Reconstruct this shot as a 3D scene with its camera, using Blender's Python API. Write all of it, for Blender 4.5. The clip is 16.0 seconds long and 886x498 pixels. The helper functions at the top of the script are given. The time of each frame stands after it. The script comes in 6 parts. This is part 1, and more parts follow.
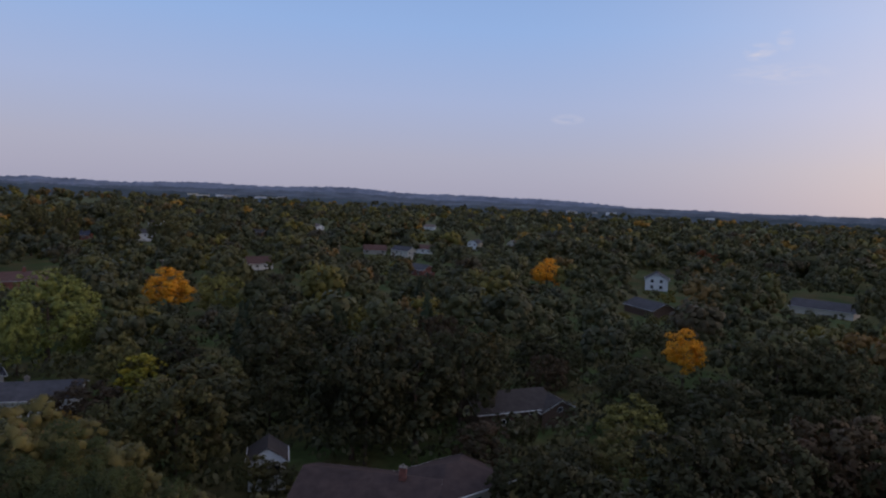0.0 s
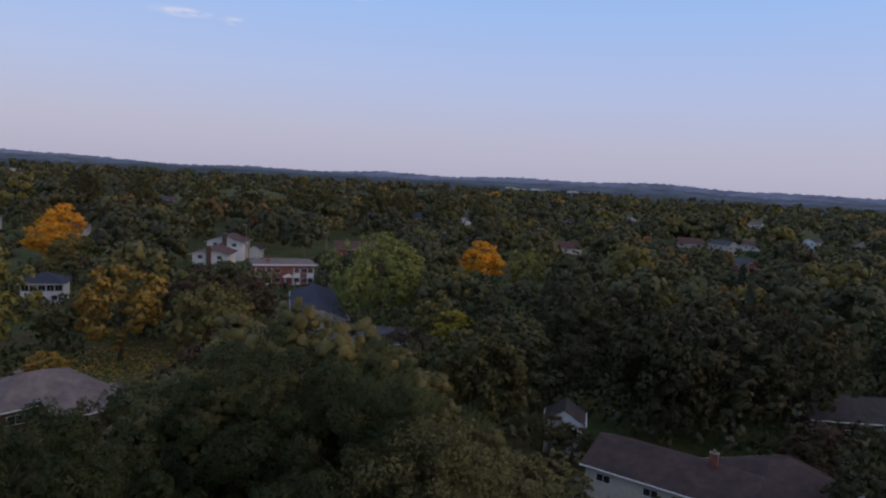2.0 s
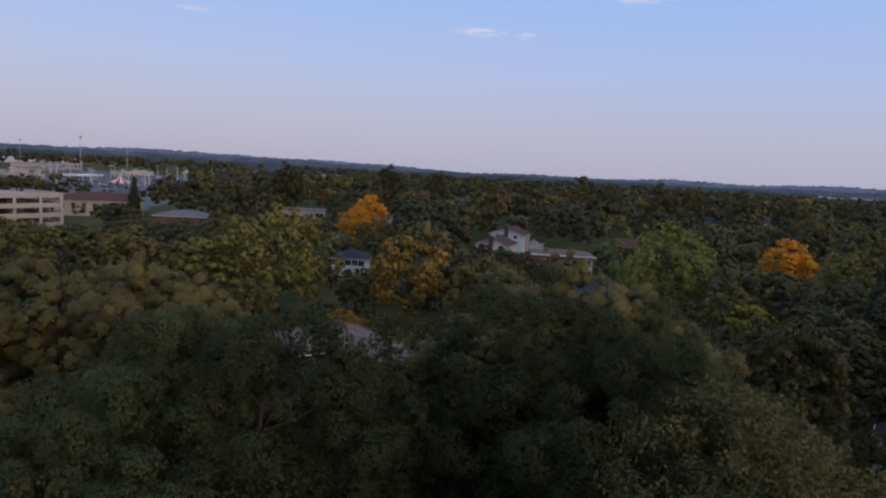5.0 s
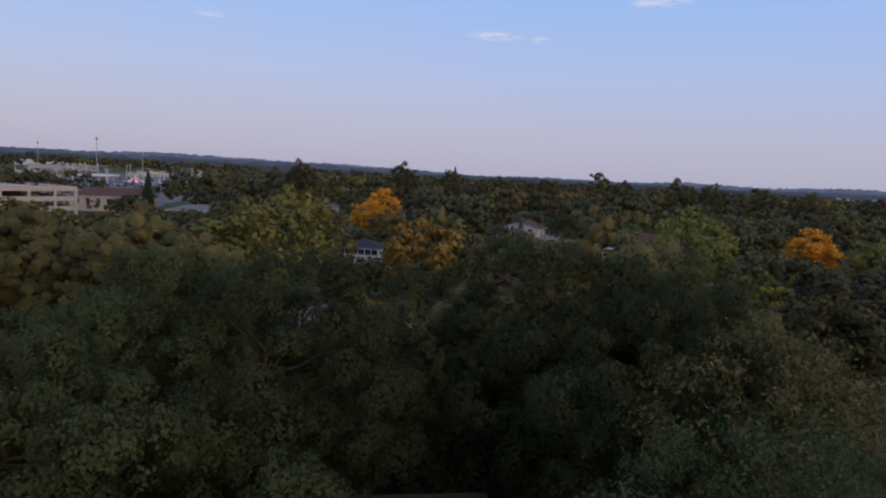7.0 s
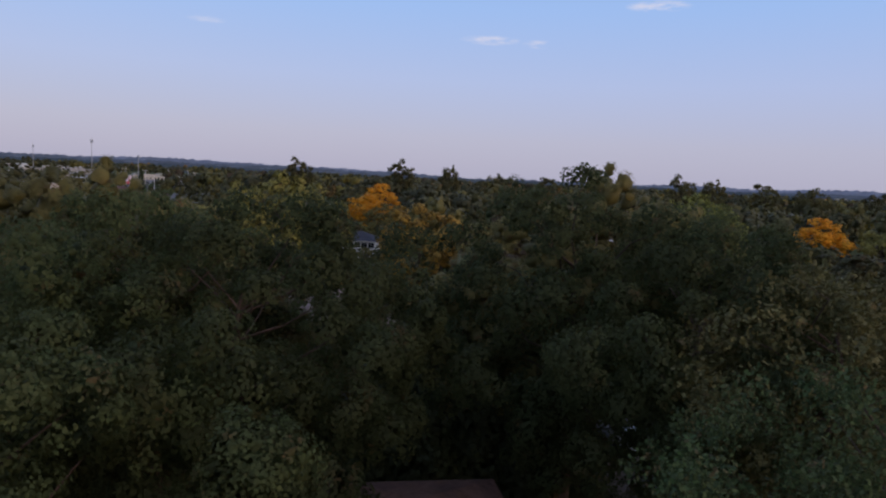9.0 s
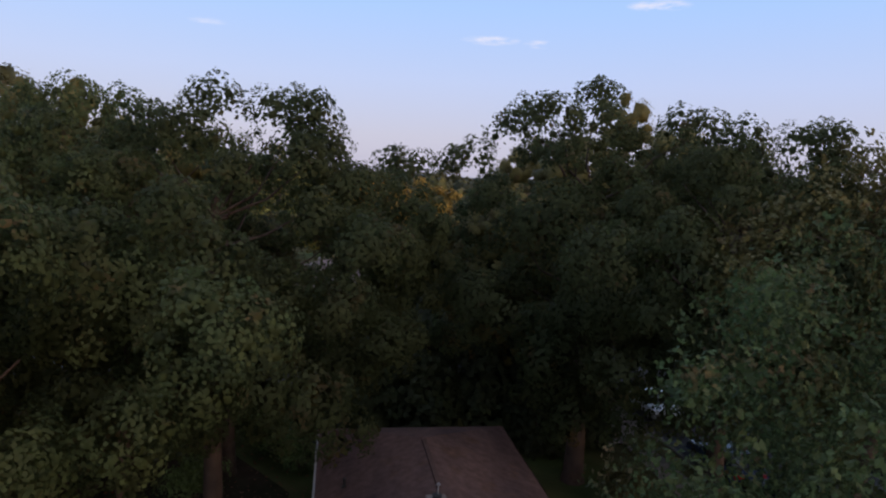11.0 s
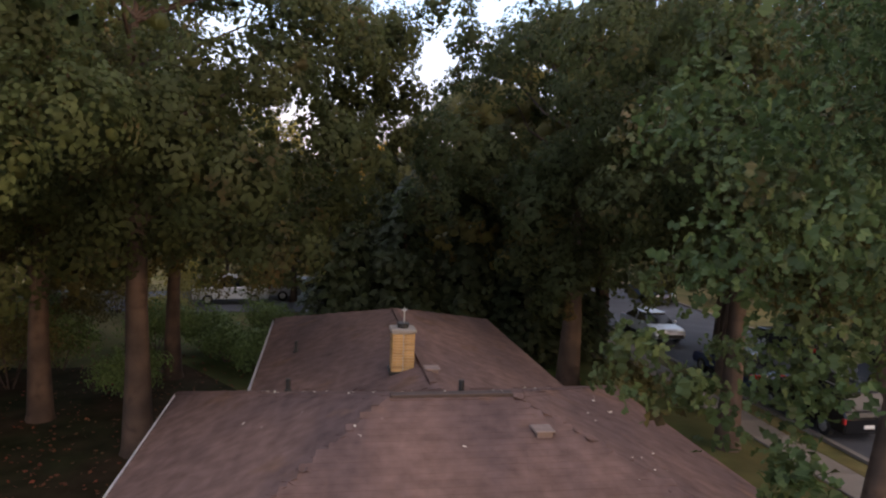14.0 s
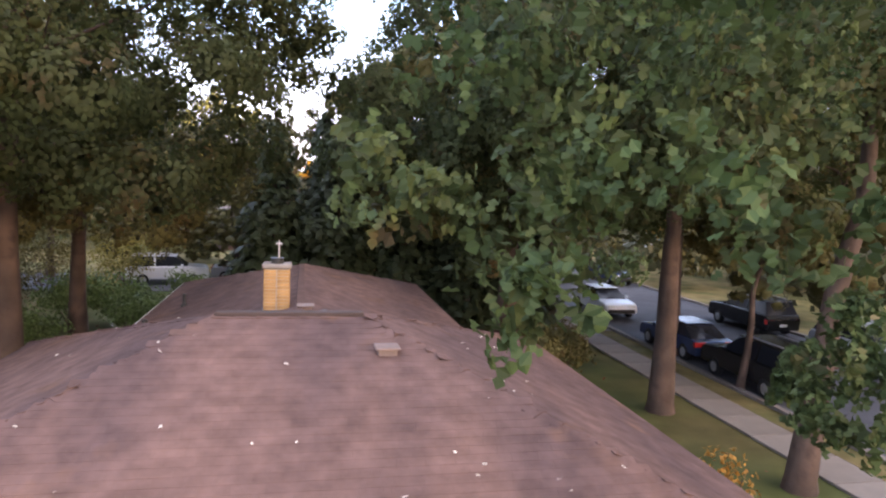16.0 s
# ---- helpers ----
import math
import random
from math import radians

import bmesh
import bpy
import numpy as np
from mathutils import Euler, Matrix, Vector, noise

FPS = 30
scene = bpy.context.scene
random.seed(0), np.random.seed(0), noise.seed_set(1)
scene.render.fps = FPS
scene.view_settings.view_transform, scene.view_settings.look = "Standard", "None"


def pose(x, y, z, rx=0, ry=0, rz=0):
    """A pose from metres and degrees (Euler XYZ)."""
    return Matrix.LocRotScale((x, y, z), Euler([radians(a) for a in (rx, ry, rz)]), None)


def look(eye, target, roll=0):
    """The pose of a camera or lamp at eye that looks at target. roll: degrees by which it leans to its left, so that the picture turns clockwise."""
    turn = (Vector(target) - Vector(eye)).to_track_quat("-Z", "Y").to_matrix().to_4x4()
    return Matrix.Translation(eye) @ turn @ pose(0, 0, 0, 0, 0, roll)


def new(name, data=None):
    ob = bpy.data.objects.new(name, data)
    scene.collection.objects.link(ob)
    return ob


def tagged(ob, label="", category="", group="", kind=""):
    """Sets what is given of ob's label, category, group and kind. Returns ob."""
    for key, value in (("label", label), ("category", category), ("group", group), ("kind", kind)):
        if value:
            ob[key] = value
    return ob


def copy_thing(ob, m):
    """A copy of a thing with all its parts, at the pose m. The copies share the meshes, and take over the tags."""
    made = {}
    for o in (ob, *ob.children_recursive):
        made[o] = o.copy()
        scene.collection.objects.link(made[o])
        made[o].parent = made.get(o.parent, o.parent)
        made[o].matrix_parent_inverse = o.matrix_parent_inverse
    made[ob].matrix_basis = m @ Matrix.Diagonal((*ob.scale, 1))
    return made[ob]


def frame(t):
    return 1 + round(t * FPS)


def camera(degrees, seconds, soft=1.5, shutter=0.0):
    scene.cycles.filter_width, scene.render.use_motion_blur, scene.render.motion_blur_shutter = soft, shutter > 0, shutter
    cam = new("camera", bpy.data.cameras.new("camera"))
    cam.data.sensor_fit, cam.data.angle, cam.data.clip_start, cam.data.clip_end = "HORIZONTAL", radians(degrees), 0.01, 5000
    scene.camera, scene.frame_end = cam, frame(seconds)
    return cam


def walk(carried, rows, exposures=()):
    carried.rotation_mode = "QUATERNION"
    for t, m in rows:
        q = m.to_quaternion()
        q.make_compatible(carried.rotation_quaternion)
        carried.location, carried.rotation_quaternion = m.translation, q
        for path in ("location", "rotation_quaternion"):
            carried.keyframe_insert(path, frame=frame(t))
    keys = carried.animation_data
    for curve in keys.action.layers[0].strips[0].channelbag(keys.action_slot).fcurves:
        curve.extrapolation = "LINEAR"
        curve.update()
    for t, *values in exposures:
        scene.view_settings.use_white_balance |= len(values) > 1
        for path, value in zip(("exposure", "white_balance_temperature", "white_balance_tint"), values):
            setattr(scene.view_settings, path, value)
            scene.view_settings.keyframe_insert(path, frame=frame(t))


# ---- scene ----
cam = camera(67.3, 16.0, soft=2.2)
walk(cam, [
    (0.0, pose(-3.58, -11.73, 33.47, 85.63, -2.68, -51.43)),
    (0.5, pose(-2.92, -11.46, 32.22, 84.97, -3.00, -41.72)),
    (1.0, pose(-2.32, -11.10, 30.96, 84.31, -3.24, -30.97)),
    (1.5, pose(-1.66, -10.55, 29.90, 83.96, -3.35, -25.34)),
    (2.0, pose(-1.31, -9.44, 28.97, 83.94, -3.36, -25.08)),
    (2.5, pose(-0.95, -8.45, 28.27, 83.69, -3.46, -19.32)),
    (3.0, pose(-0.44, -7.85, 27.48, 83.65, -3.41, -15.83)),
    (3.5, pose(-0.02, -7.18, 26.73, 83.53, -3.42, -14.12)),
    (4.0, pose(0.14, -6.31, 26.07, 83.49, -3.46, -11.36)),
    (4.5, pose(0.34, -5.88, 25.17, 83.22, -3.32, -2.17)),
    (7.0, pose(0.41, -3.70, 20.77, 83.59, -3.14, 0.07)),
    (7.5, pose(0.41, -2.81, 20.09, 83.72, -3.12, -0.10)),
    (8.0, pose(0.39, -1.73, 19.46, 83.84, -3.04, -0.06)),
    (10.5, look((0.410, 2.400, 15.000), (0.429, 4.389, 14.790), 2.6)),
    (11.0, look((0.550, 2.930, 14.060), (0.560, 4.920, 13.850), 2.6)),
    (11.5, look((0.700, 3.400, 13.080), (0.710, 5.390, 12.873), 2.6)),
    (12.0, look((0.790, 3.720, 12.110), (0.800, 5.710, 11.907), 2.6)),
    (12.5, look((0.813, 3.975, 11.115), (0.828, 5.965, 10.917), 2.5)),
    (13.0, look((0.889, 4.447, 10.170), (0.898, 6.437, 9.972), 2.4)),
    (13.5, look((1.011, 5.272, 9.201), (1.037, 7.262, 9.004), 2.4)),
    (14.0, look((1.298, 6.143, 8.273), (1.343, 8.132, 8.076), 2.4)),
    (14.5, look((1.736, 7.023, 7.533), (1.790, 9.012, 7.335), 2.5)),
    (15.0, look((2.296, 7.550, 6.943), (2.366, 9.539, 6.752), 2.5)),
    (15.5, look((2.918, 7.637, 6.707), (3.013, 9.626, 6.517), 2.4)),
    (16.0, look((3.501, 7.477, 6.657), (3.599, 9.466, 6.468), 2.3)),
], exposures=[(0.0, -0.2, 6500, 10), (1.0, -0.1, 6500, 10), (2.0, 0.0, 6500, 10), (8.0, 0.0, 6500, 10), (10.5, 0.05, 6500, 10), (11.0, 0.3, 6700, 9), (11.5, 0.45, 6850, 9), (12.5, 0.68, 7600, 8), (13.5, 1.2, 8200, 9), (14.5, 1.95, 8100, 12), (15.2, 2.4, 7700, 14), (16.0, 2.66, 7550, 13)])

# ---- world and light ----
world = bpy.data.worlds.new("dusk_sky")
scene.world = world
world.use_nodes = True


def build_sky():
    nt = world.node_tree
    nt.nodes.clear()
    N, L = nt.nodes.new, nt.links.new
    out, bg = N("ShaderNodeOutputWorld"), N("ShaderNodeBackground")
    tc, sep = N("ShaderNodeTexCoord"), N("ShaderNodeSeparateXYZ")
    L(tc.outputs["Generated"], sep.inputs[0])
    ramp = N("ShaderNodeValToRGB")
    L(sep.outputs["Z"], ramp.inputs[0])
    el = ramp.color_ramp.elements
    el[0].position, el[0].color = 0.0, (0.418, 0.414, 0.545, 1)
    el[1].position, el[1].color = 1.0, (0.41, 0.46, 0.66, 1)
    for p, c in ((0.06, (0.440, 0.450, 0.605, 1)), (0.14, (0.408, 0.485, 0.745, 1)), (0.24, (0.32, 0.48, 0.83, 1)), (0.36, (0.25, 0.41, 0.76, 1)), (0.6, (0.35, 0.44, 0.68, 1))):
        e = el.new(p)
        e.color = c

    def math_node(op, x, y):
        k = N("ShaderNodeMath")
        k.operation = op
        for i, q in enumerate((x, y)):
            if isinstance(q, (int, float)):
                k.inputs[i].default_value = q
            else:
                L(q, k.inputs[i])
        return k.outputs[0]

    def along(v):
        k = N("ShaderNodeVectorMath")
        k.operation = "DOT_PRODUCT"
        L(tc.outputs["Generated"], k.inputs[0])
        k.inputs[1].default_value = v
        return k.outputs["Value"]
    # warm glow where the sun has just gone, low behind the camera's right
    glow = N("ShaderNodeMapRange")
    glow.inputs["From Min"].default_value, glow.inputs["From Max"].default_value = 0.2, 1.0
    L(along((0.74, -0.66, 0.12)), glow.inputs["Value"])
    glow = math_node("POWER", glow.outputs[0], 2.7)
    warm = N("ShaderNodeVectorMath")
    warm.operation = "SCALE"
    warm.inputs[0].default_value = (0.90, 0.55, 0.20)
    L(glow, warm.inputs["Scale"])
    base = N("ShaderNodeVectorMath")
    base.operation = "ADD"
    L(ramp.outputs[0], base.inputs[0])
    L(warm.outputs[0], base.inputs[1])
    # thin wisps of cloud: bearing, height, half width, half height in degrees, strength
    grain = N("ShaderNodeTexNoise")
    grain.inputs["Scale"].default_value, grain.inputs["Detail"].default_value = 38, 6
    squash = N("ShaderNodeMapping")
    squash.inputs["Scale"].default_value = (1, 1, 4)
    L(tc.outputs["Generated"], squash.inputs[0])
    L(squash.outputs[0], grain.inputs["Vector"])
    total = None
    for az, alt, w, h, k in ((3.5, 11.5, 2.6, 0.42, 0.8), (7.5, 11.3, 1.4, 0.36, 0.7), (-19.4, 11.4, 1.6, 0.32, 0.5), (16.9, 14.2, 2.6, 0.5, 0.9), (76.0, 12.1, 1.3, 0.8, 0.7), (77.7, 12.9, 0.7, 0.9, 0.45), (77.6, 10.5, 4.0, 0.9, 0.4), (61.6, 7.0, 1.5, 0.5, 0.4)):
        ca, sa, ce, se = math.cos(radians(az)), math.sin(radians(az)), math.cos(radians(alt)), math.sin(radians(alt))
        x = math_node("MULTIPLY", along((ca, -sa, 0)), 1 / radians(w))
        y = math_node("MULTIPLY", math_node("SUBTRACT", along((-sa * se, -ca * se, ce)), 0.0), 1 / radians(h))
        front = math_node("GREATER_THAN", along((sa * ce, ca * ce, se)), 0.9)
        r2 = math_node("ADD", math_node("MULTIPLY", x, x), math_node("MULTIPLY", y, y))
        m = math_node("MULTIPLY", math_node("MAXIMUM", math_node("SUBTRACT", 1.0, r2), 0.0), front)
        m = math_node("MULTIPLY", m, k)
        total = m if total is None else math_node("ADD", total, m)
    wisp = N("ShaderNodeMapRange")
    wisp.inputs["From Min"].default_value, wisp.inputs["From Max"].default_value = 0.38, 0.66
    L(grain.outputs[0], wisp.inputs["Value"])
    cloud = N("ShaderNodeMix")
    cloud.data_type = "RGBA"
    L(math_node("MULTIPLY", total, wisp.outputs[0]), cloud.inputs["Factor"])
    L(base.outputs[0], cloud.inputs["A"])
    cloud.inputs["B"].default_value = (0.72, 0.68, 0.78, 1)
    nish = N("ShaderNodeTexSky")
    nish.sky_type, nish.sun_disc = "NISHITA", False
    nish.sun_elevation, nish.sun_rotation = radians(3.0), radians(132)
    add = N("ShaderNodeVectorMath")
    add.operation = "MULTIPLY_ADD"
    L(nish.outputs[0], add.inputs[0])
    add.inputs[1].default_value = (0.02, 0.02, 0.02)
    L(cloud.outputs["Result"], add.inputs[2])
    L(add.outputs[0], bg.inputs[0])
    bg.inputs[1].default_value = 1.0
    L(bg.outputs[0], out.inputs[0])


build_sky()
sun = new("sun", bpy.data.lights.new("sun", "SUN"))
sun.data.energy, sun.data.angle, sun.data.color = 0.5, radians(25), (1.0, 0.74, 0.50)
sun.matrix_world = look((0, 0, 0), (-0.74, 0.66, -0.18))

# ---- materials ----


def material(name, base, rough=0.8, vary=0.25, scale=1.0, bump=0.0, bscale=20.0, spec=0.3, metal=0.0, second=None, sscale=0.15, island=0.0, obj_random=0.0, translucent=0.0, third=None, bdist=0.02, stretch=None, world_space=False):
    m = bpy.data.materials.new(name)
    m.use_nodes = True
    nt = m.node_tree
    nt.nodes.clear()
    N, L = nt.nodes.new, nt.links.new
    out, bs = N("ShaderNodeOutputMaterial"), N("ShaderNodeBsdfPrincipled")
    bs.inputs["Roughness"].default_value, bs.inputs["Metallic"].default_value = rough, metal
    bs.inputs["Specular IOR Level"].default_value = spec
    tc = N("ShaderNodeTexCoord")
    where = N("ShaderNodeNewGeometry").outputs["Position"] if world_space else tc.outputs["Object"]
    rgb = N("ShaderNodeRGB")
    rgb.outputs[0].default_value = (*base, 1)
    col = rgb.outputs[0]
    if second:
        n2 = N("ShaderNodeTexNoise")
        n2.inputs["Scale"].default_value, n2.inputs["Detail"].default_value = sscale, 4
        if stretch:
            drawn = N("ShaderNodeMapping")
            drawn.inputs["Scale"].default_value = stretch
            L(where, drawn.inputs[0])
            L(drawn.outputs[0], n2.inputs["Vector"])
        else:
            L(where, n2.inputs["Vector"])
        cr = N("ShaderNodeValToRGB")
        cr.color_ramp.elements[0].position, cr.color_ramp.elements[1].position = 0.4, 0.62
        L(n2.outputs[0], cr.inputs[0])
        mix = N("ShaderNodeMix")
        mix.data_type = "RGBA"
        L(cr.outputs[0], mix.inputs["Factor"])
        L(col, mix.inputs["A"])
        mix.inputs["B"].default_value = (*second, 1)
        col = mix.outputs["Result"]
    if third:
        n3 = N("ShaderNodeTexNoise")
        n3.inputs["Scale"].default_value, n3.inputs["Detail"].default_value = 0.9, 4
        shift = N("ShaderNodeMapping")
        shift.inputs["Location"].default_value = (31, 17, 9)
        L(where, shift.inputs[0])
        L(shift.outputs[0], n3.inputs["Vector"])
        c3 = N("ShaderNodeValToRGB")
        c3.color_ramp.elements[0].position, c3.color_ramp.elements[1].position = 0.60, 0.70
        L(n3.outputs[0], c3.inputs[0])
        mix = N("ShaderNodeMix")
        mix.data_type = "RGBA"
        L(c3.outputs[0], mix.inputs["Factor"])
        L(col, mix.inputs["A"])
        mix.inputs["B"].default_value = (*third, 1)
        col = mix.outputs["Result"]
    val = None

    def times(a, b):
        k = N("ShaderNodeMath")
        k.operation = "MULTIPLY"
        L(a, k.inputs[0])
        L(b, k.inputs[1])
        return k.outputs[0]
    if vary:
        n1 = N("ShaderNodeTexNoise")
        n1.inputs["Scale"].default_value, n1.inputs["Detail"].default_value = scale, 6
        L(where, n1.inputs["Vector"])
        mr = N("ShaderNodeMapRange")
        mr.inputs["From Min"].default_value, mr.inputs["From Max"].default_value = 0.3, 0.7
        mr.inputs["To Min"].default_value, mr.inputs["To Max"].default_value = 1 - vary, 1 + vary
        L(n1.outputs[0], mr.inputs["Value"])
        val = mr.outputs[0]
    if island:
        geo = N("ShaderNodeNewGeometry")
        mr = N("ShaderNodeMapRange")
        mr.inputs["To Min"].default_value, mr.inputs["To Max"].default_value = 1 - island, 1 + island
        L(geo.outputs["Random Per Island"], mr.inputs["Value"])
        val = times(val, mr.outputs[0]) if val else mr.outputs[0]
    if obj_random:
        oi = N("ShaderNodeObjectInfo")
        mr = N("ShaderNodeMapRange")
        mr.inputs["To Min"].default_value, mr.inputs["To Max"].default_value = 1 - obj_random, 1 + obj_random
        L(oi.outputs["Random"], mr.inputs["Value"])
        val = times(val, mr.outputs[0]) if val else mr.outputs[0]
    if val:
        sc = N("ShaderNodeVectorMath")
        sc.operation = "SCALE"
        L(col, sc.inputs[0])
        L(val, sc.inputs["Scale"])
        col = sc.outputs[0]
    L(col, bs.inputs["Base Color"])
    if bump:
        nb = N("ShaderNodeTexNoise")
        nb.inputs["Scale"].default_value, nb.inputs["Detail"].default_value = bscale, 5
        L(where, nb.inputs["Vector"])
        bp = N("ShaderNodeBump")
        bp.inputs["Strength"].default_value, bp.inputs["Distance"].default_value = bump, bdist
        L(nb.outputs[0], bp.inputs["Height"])
        L(bp.outputs[0], bs.inputs["Normal"])
    if translucent:
        tr, mx = N("ShaderNodeBsdfTranslucent"), N("ShaderNodeMixShader")
        L(col, tr.inputs[0])
        mx.inputs[0].default_value = translucent
        L(bs.outputs[0], mx.inputs[1])
        L(tr.outputs[0], mx.inputs[2])
        L(mx.outputs[0], out.inputs[0])
    else:
        L(bs.outputs[0], out.inputs[0])
    return m


def leaf(name, base, second, obj=0.25, sscale=0.45, island=0.2, third=None, thin=0.22):
    return material(name, base, rough=0.6, vary=0.2, scale=1.6, spec=0.2, second=second, sscale=sscale, island=island, obj_random=obj, translucent=thin, third=third)


GREEN = leaf("oak_leaves", (0.132, 0.120, 0.041), (0.166, 0.138, 0.043), island=0.2, third=(0.16, 0.096, 0.040))
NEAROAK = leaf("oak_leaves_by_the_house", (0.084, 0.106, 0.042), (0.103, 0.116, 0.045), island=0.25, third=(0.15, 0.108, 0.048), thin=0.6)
# Darker leaves for the right-hand woods: their shade is put into the colour.
SHADEGREEN = leaf("shaded_green_leaves", (0.050, 0.050, 0.022), (0.066, 0.060, 0.024), island=0.2, third=(0.085, 0.060, 0.028))
GOLD = leaf("golden_leaves", (0.42, 0.20, 0.04), (0.26, 0.17, 0.05), island=0.4)
GREEN2 = leaf("maple_leaves", (0.088, 0.085, 0.032), (0.116, 0.101, 0.034), island=0.2, third=(0.110, 0.076, 0.032))
DARKGREEN = leaf("spruce_needles", (0.030, 0.042, 0.018), (0.038, 0.048, 0.020))
NEARLEAF = leaf("fresh_oak_leaves", (0.044, 0.070, 0.027), (0.060, 0.077, 0.029), island=0.5, third=(0.115, 0.08, 0.038), thin=0.4)
BROWNLEAF = leaf("browned_leaves", (0.24, 0.065, 0.038), (0.15, 0.075, 0.035))
LIGHT = leaf("willow_leaves", (0.27, 0.27, 0.062), (0.17, 0.19, 0.055), island=0.3, third=(0.10, 0.115, 0.038))
TURNING = leaf("yellow_green_leaves", (0.285, 0.250, 0.062), (0.185, 0.178, 0.052), island=0.3, third=(0.14, 0.135, 0.042))
FRESH = leaf("fresh_garden_leaves", (0.115, 0.165, 0.055), (0.085, 0.125, 0.044), island=0.35)
OLIVE = leaf("turning_leaves", (0.235, 0.205, 0.052), (0.160, 0.150, 0.044), island=0.25)
YELLOW = leaf("yellow_leaves", (0.36, 0.28, 0.026), (0.20, 0.185, 0.03), island=0.2)
ORANGE = leaf("orange_leaves", (0.80, 0.36, 0.020), (0.62, 0.30, 0.025), 0.1, island=0.2)
RUST = leaf("rust_leaves", (0.43, 0.265, 0.048), (0.29, 0.185, 0.043), island=0.35, third=(0.19, 0.125, 0.040))
MAROON = leaf("maroon_leaves", (0.088, 0.053, 0.029), (0.068, 0.050, 0.026))
RED = leaf("red_leaves", (0.24, 0.065, 0.022), (0.17, 0.075, 0.025))
BARK = material("bark", (0.092, 0.060, 0.046), 0.9, 0.4, 3.0, bump=0.9, bscale=9, second=(0.05, 0.035, 0.028), sscale=1.5)
GRASS = material("lawn", (0.052, 0.076, 0.025), 0.95, 0.3, 0.6, bump=0.6, bscale=12, spec=0.1, second=(0.105, 0.088, 0.038), sscale=0.09)
SHINGLE = material("brown_shingles", (0.146, 0.089, 0.075), 0.92, 0.24, 3.4, bump=0.4, bscale=70, second=(0.094, 0.061, 0.057), sscale=0.7, third=(0.132, 0.077, 0.057), island=0.05, obj_random=0.05, spec=0.12, stretch=(1.0, 0.28, 0.5), world_space=True)
UNDERLAY = material("shingle_underlay", (0.117, 0.074, 0.064), 0.95, 0.15, 2.2, spec=0.1)
SHINGLE_GREY = material("grey_shingles", (0.075, 0.072, 0.08), 0.9, 0.2, 1.0, spec=0.15, second=(0.06, 0.058, 0.065), sscale=0.3, island=0.12)
SHINGLE_TAN = material("tan_shingles", (0.185, 0.142, 0.130), 0.9, 0.2, 1.0, spec=0.15, second=(0.155, 0.12, 0.112), sscale=0.3, island=0.12)
DRYGRASS = material("dry_lawn", (0.20, 0.155, 0.070), 0.95, 0.3, 0.9, bump=0.6, bscale=12, spec=0.1, second=(0.11, 0.105, 0.042), sscale=0.35)
# Grey roof with the sky's reflection painted in as a paler base.
SHINGLE_PALE = material("sky_paled_grey_shingles", (0.19, 0.19, 0.205), 0.85, 0.15, 1.0, spec=0.2, second=(0.16, 0.16, 0.175), sscale=0.3)
SHINGLE_BROWN = material("dull_brown_shingles", (0.066, 0.046, 0.043), 0.9, 0.2, 1.0, spec=0.12, second=(0.052, 0.038, 0.037), sscale=0.3, island=0.12)
SHINGLE_BLUE = material("slate_blue_shingles", (0.040, 0.043, 0.060), 0.9, 0.2, 1.0, spec=0.15, second=(0.05, 0.05, 0.065), sscale=0.3, island=0.12)
SHINGLE_DARK = material("dark_shingles", (0.050, 0.042, 0.040), 0.9, 0.2, 1.0, spec=0.15, island=0.12)
SHINGLE_RED = material("red_brown_shingles", (0.112, 0.064, 0.056), 0.9, 0.2, 1.0, spec=0.15, island=0.12)
WHITE = material("white_siding", (0.74, 0.73, 0.72), 0.6, 0.08, 2.0)
CREAM = material("cream_siding", (0.55, 0.51, 0.44), 0.7, 0.1, 2.0)
BROWNWALL = material("brown_siding", (0.12, 0.075, 0.055), 0.8, 0.2, 2.0)
BRICK = material("red_brick", (0.27, 0.10, 0.075), 0.9, 0.25, 2.5, bump=0.5, bscale=15, second=(0.20, 0.085, 0.065), sscale=1.0, obj_random=0.2)
YBRICK = material("buff_brick", (0.42, 0.25, 0.11), 0.9, 0.2, 8.0, bump=0.4, bscale=40, obj_random=0.22)
MORTAR = material("mortar", (0.36, 0.32, 0.28), 0.95, 0.15, 20.0)
CONCRETE = material("concrete", (0.225, 0.195, 0.170), 0.9, 0.15, 1.2, bump=0.3, bscale=30, second=(0.18, 0.155, 0.135), sscale=0.4)
BEIGE = material("beige_concrete", (0.46, 0.41, 0.37), 0.85, 0.08, 0.5)
LOTGREY = material("worn_grey_asphalt", (0.150, 0.145, 0.150), 0.9, 0.2, 0.1, spec=0.15, second=(0.105, 0.102, 0.106), sscale=0.03)
POLEPAINT = material("pale_pole_paint", (0.62, 0.60, 0.59), 0.6, 0.08, 2.0)
ASPHALT = material("asphalt", (0.085, 0.088, 0.10), 0.9, 0.2, 0.8, bump=0.4, bscale=40, second=(0.065, 0.066, 0.075), sscale=0.2)
TRIM = material("white_trim", (0.70, 0.69, 0.67), 0.5, 0.06, 3.0)
DARKMETAL = material("dark_metal", (0.04, 0.038, 0.036), 0.5, 0.15, 6.0, metal=0.3)
GREYMETAL = material("galvanised_metal", (0.42, 0.42, 0.43), 0.45, 0.12, 6.0, metal=0.7)
VENTPAINT = material("dull_brown_vent_paint", (0.19, 0.135, 0.115), 0.6, 0.15, 8.0)
DARKBROWN = material("dark_brown_metal", (0.055, 0.036, 0.030), 0.6, 0.2, 6.0)
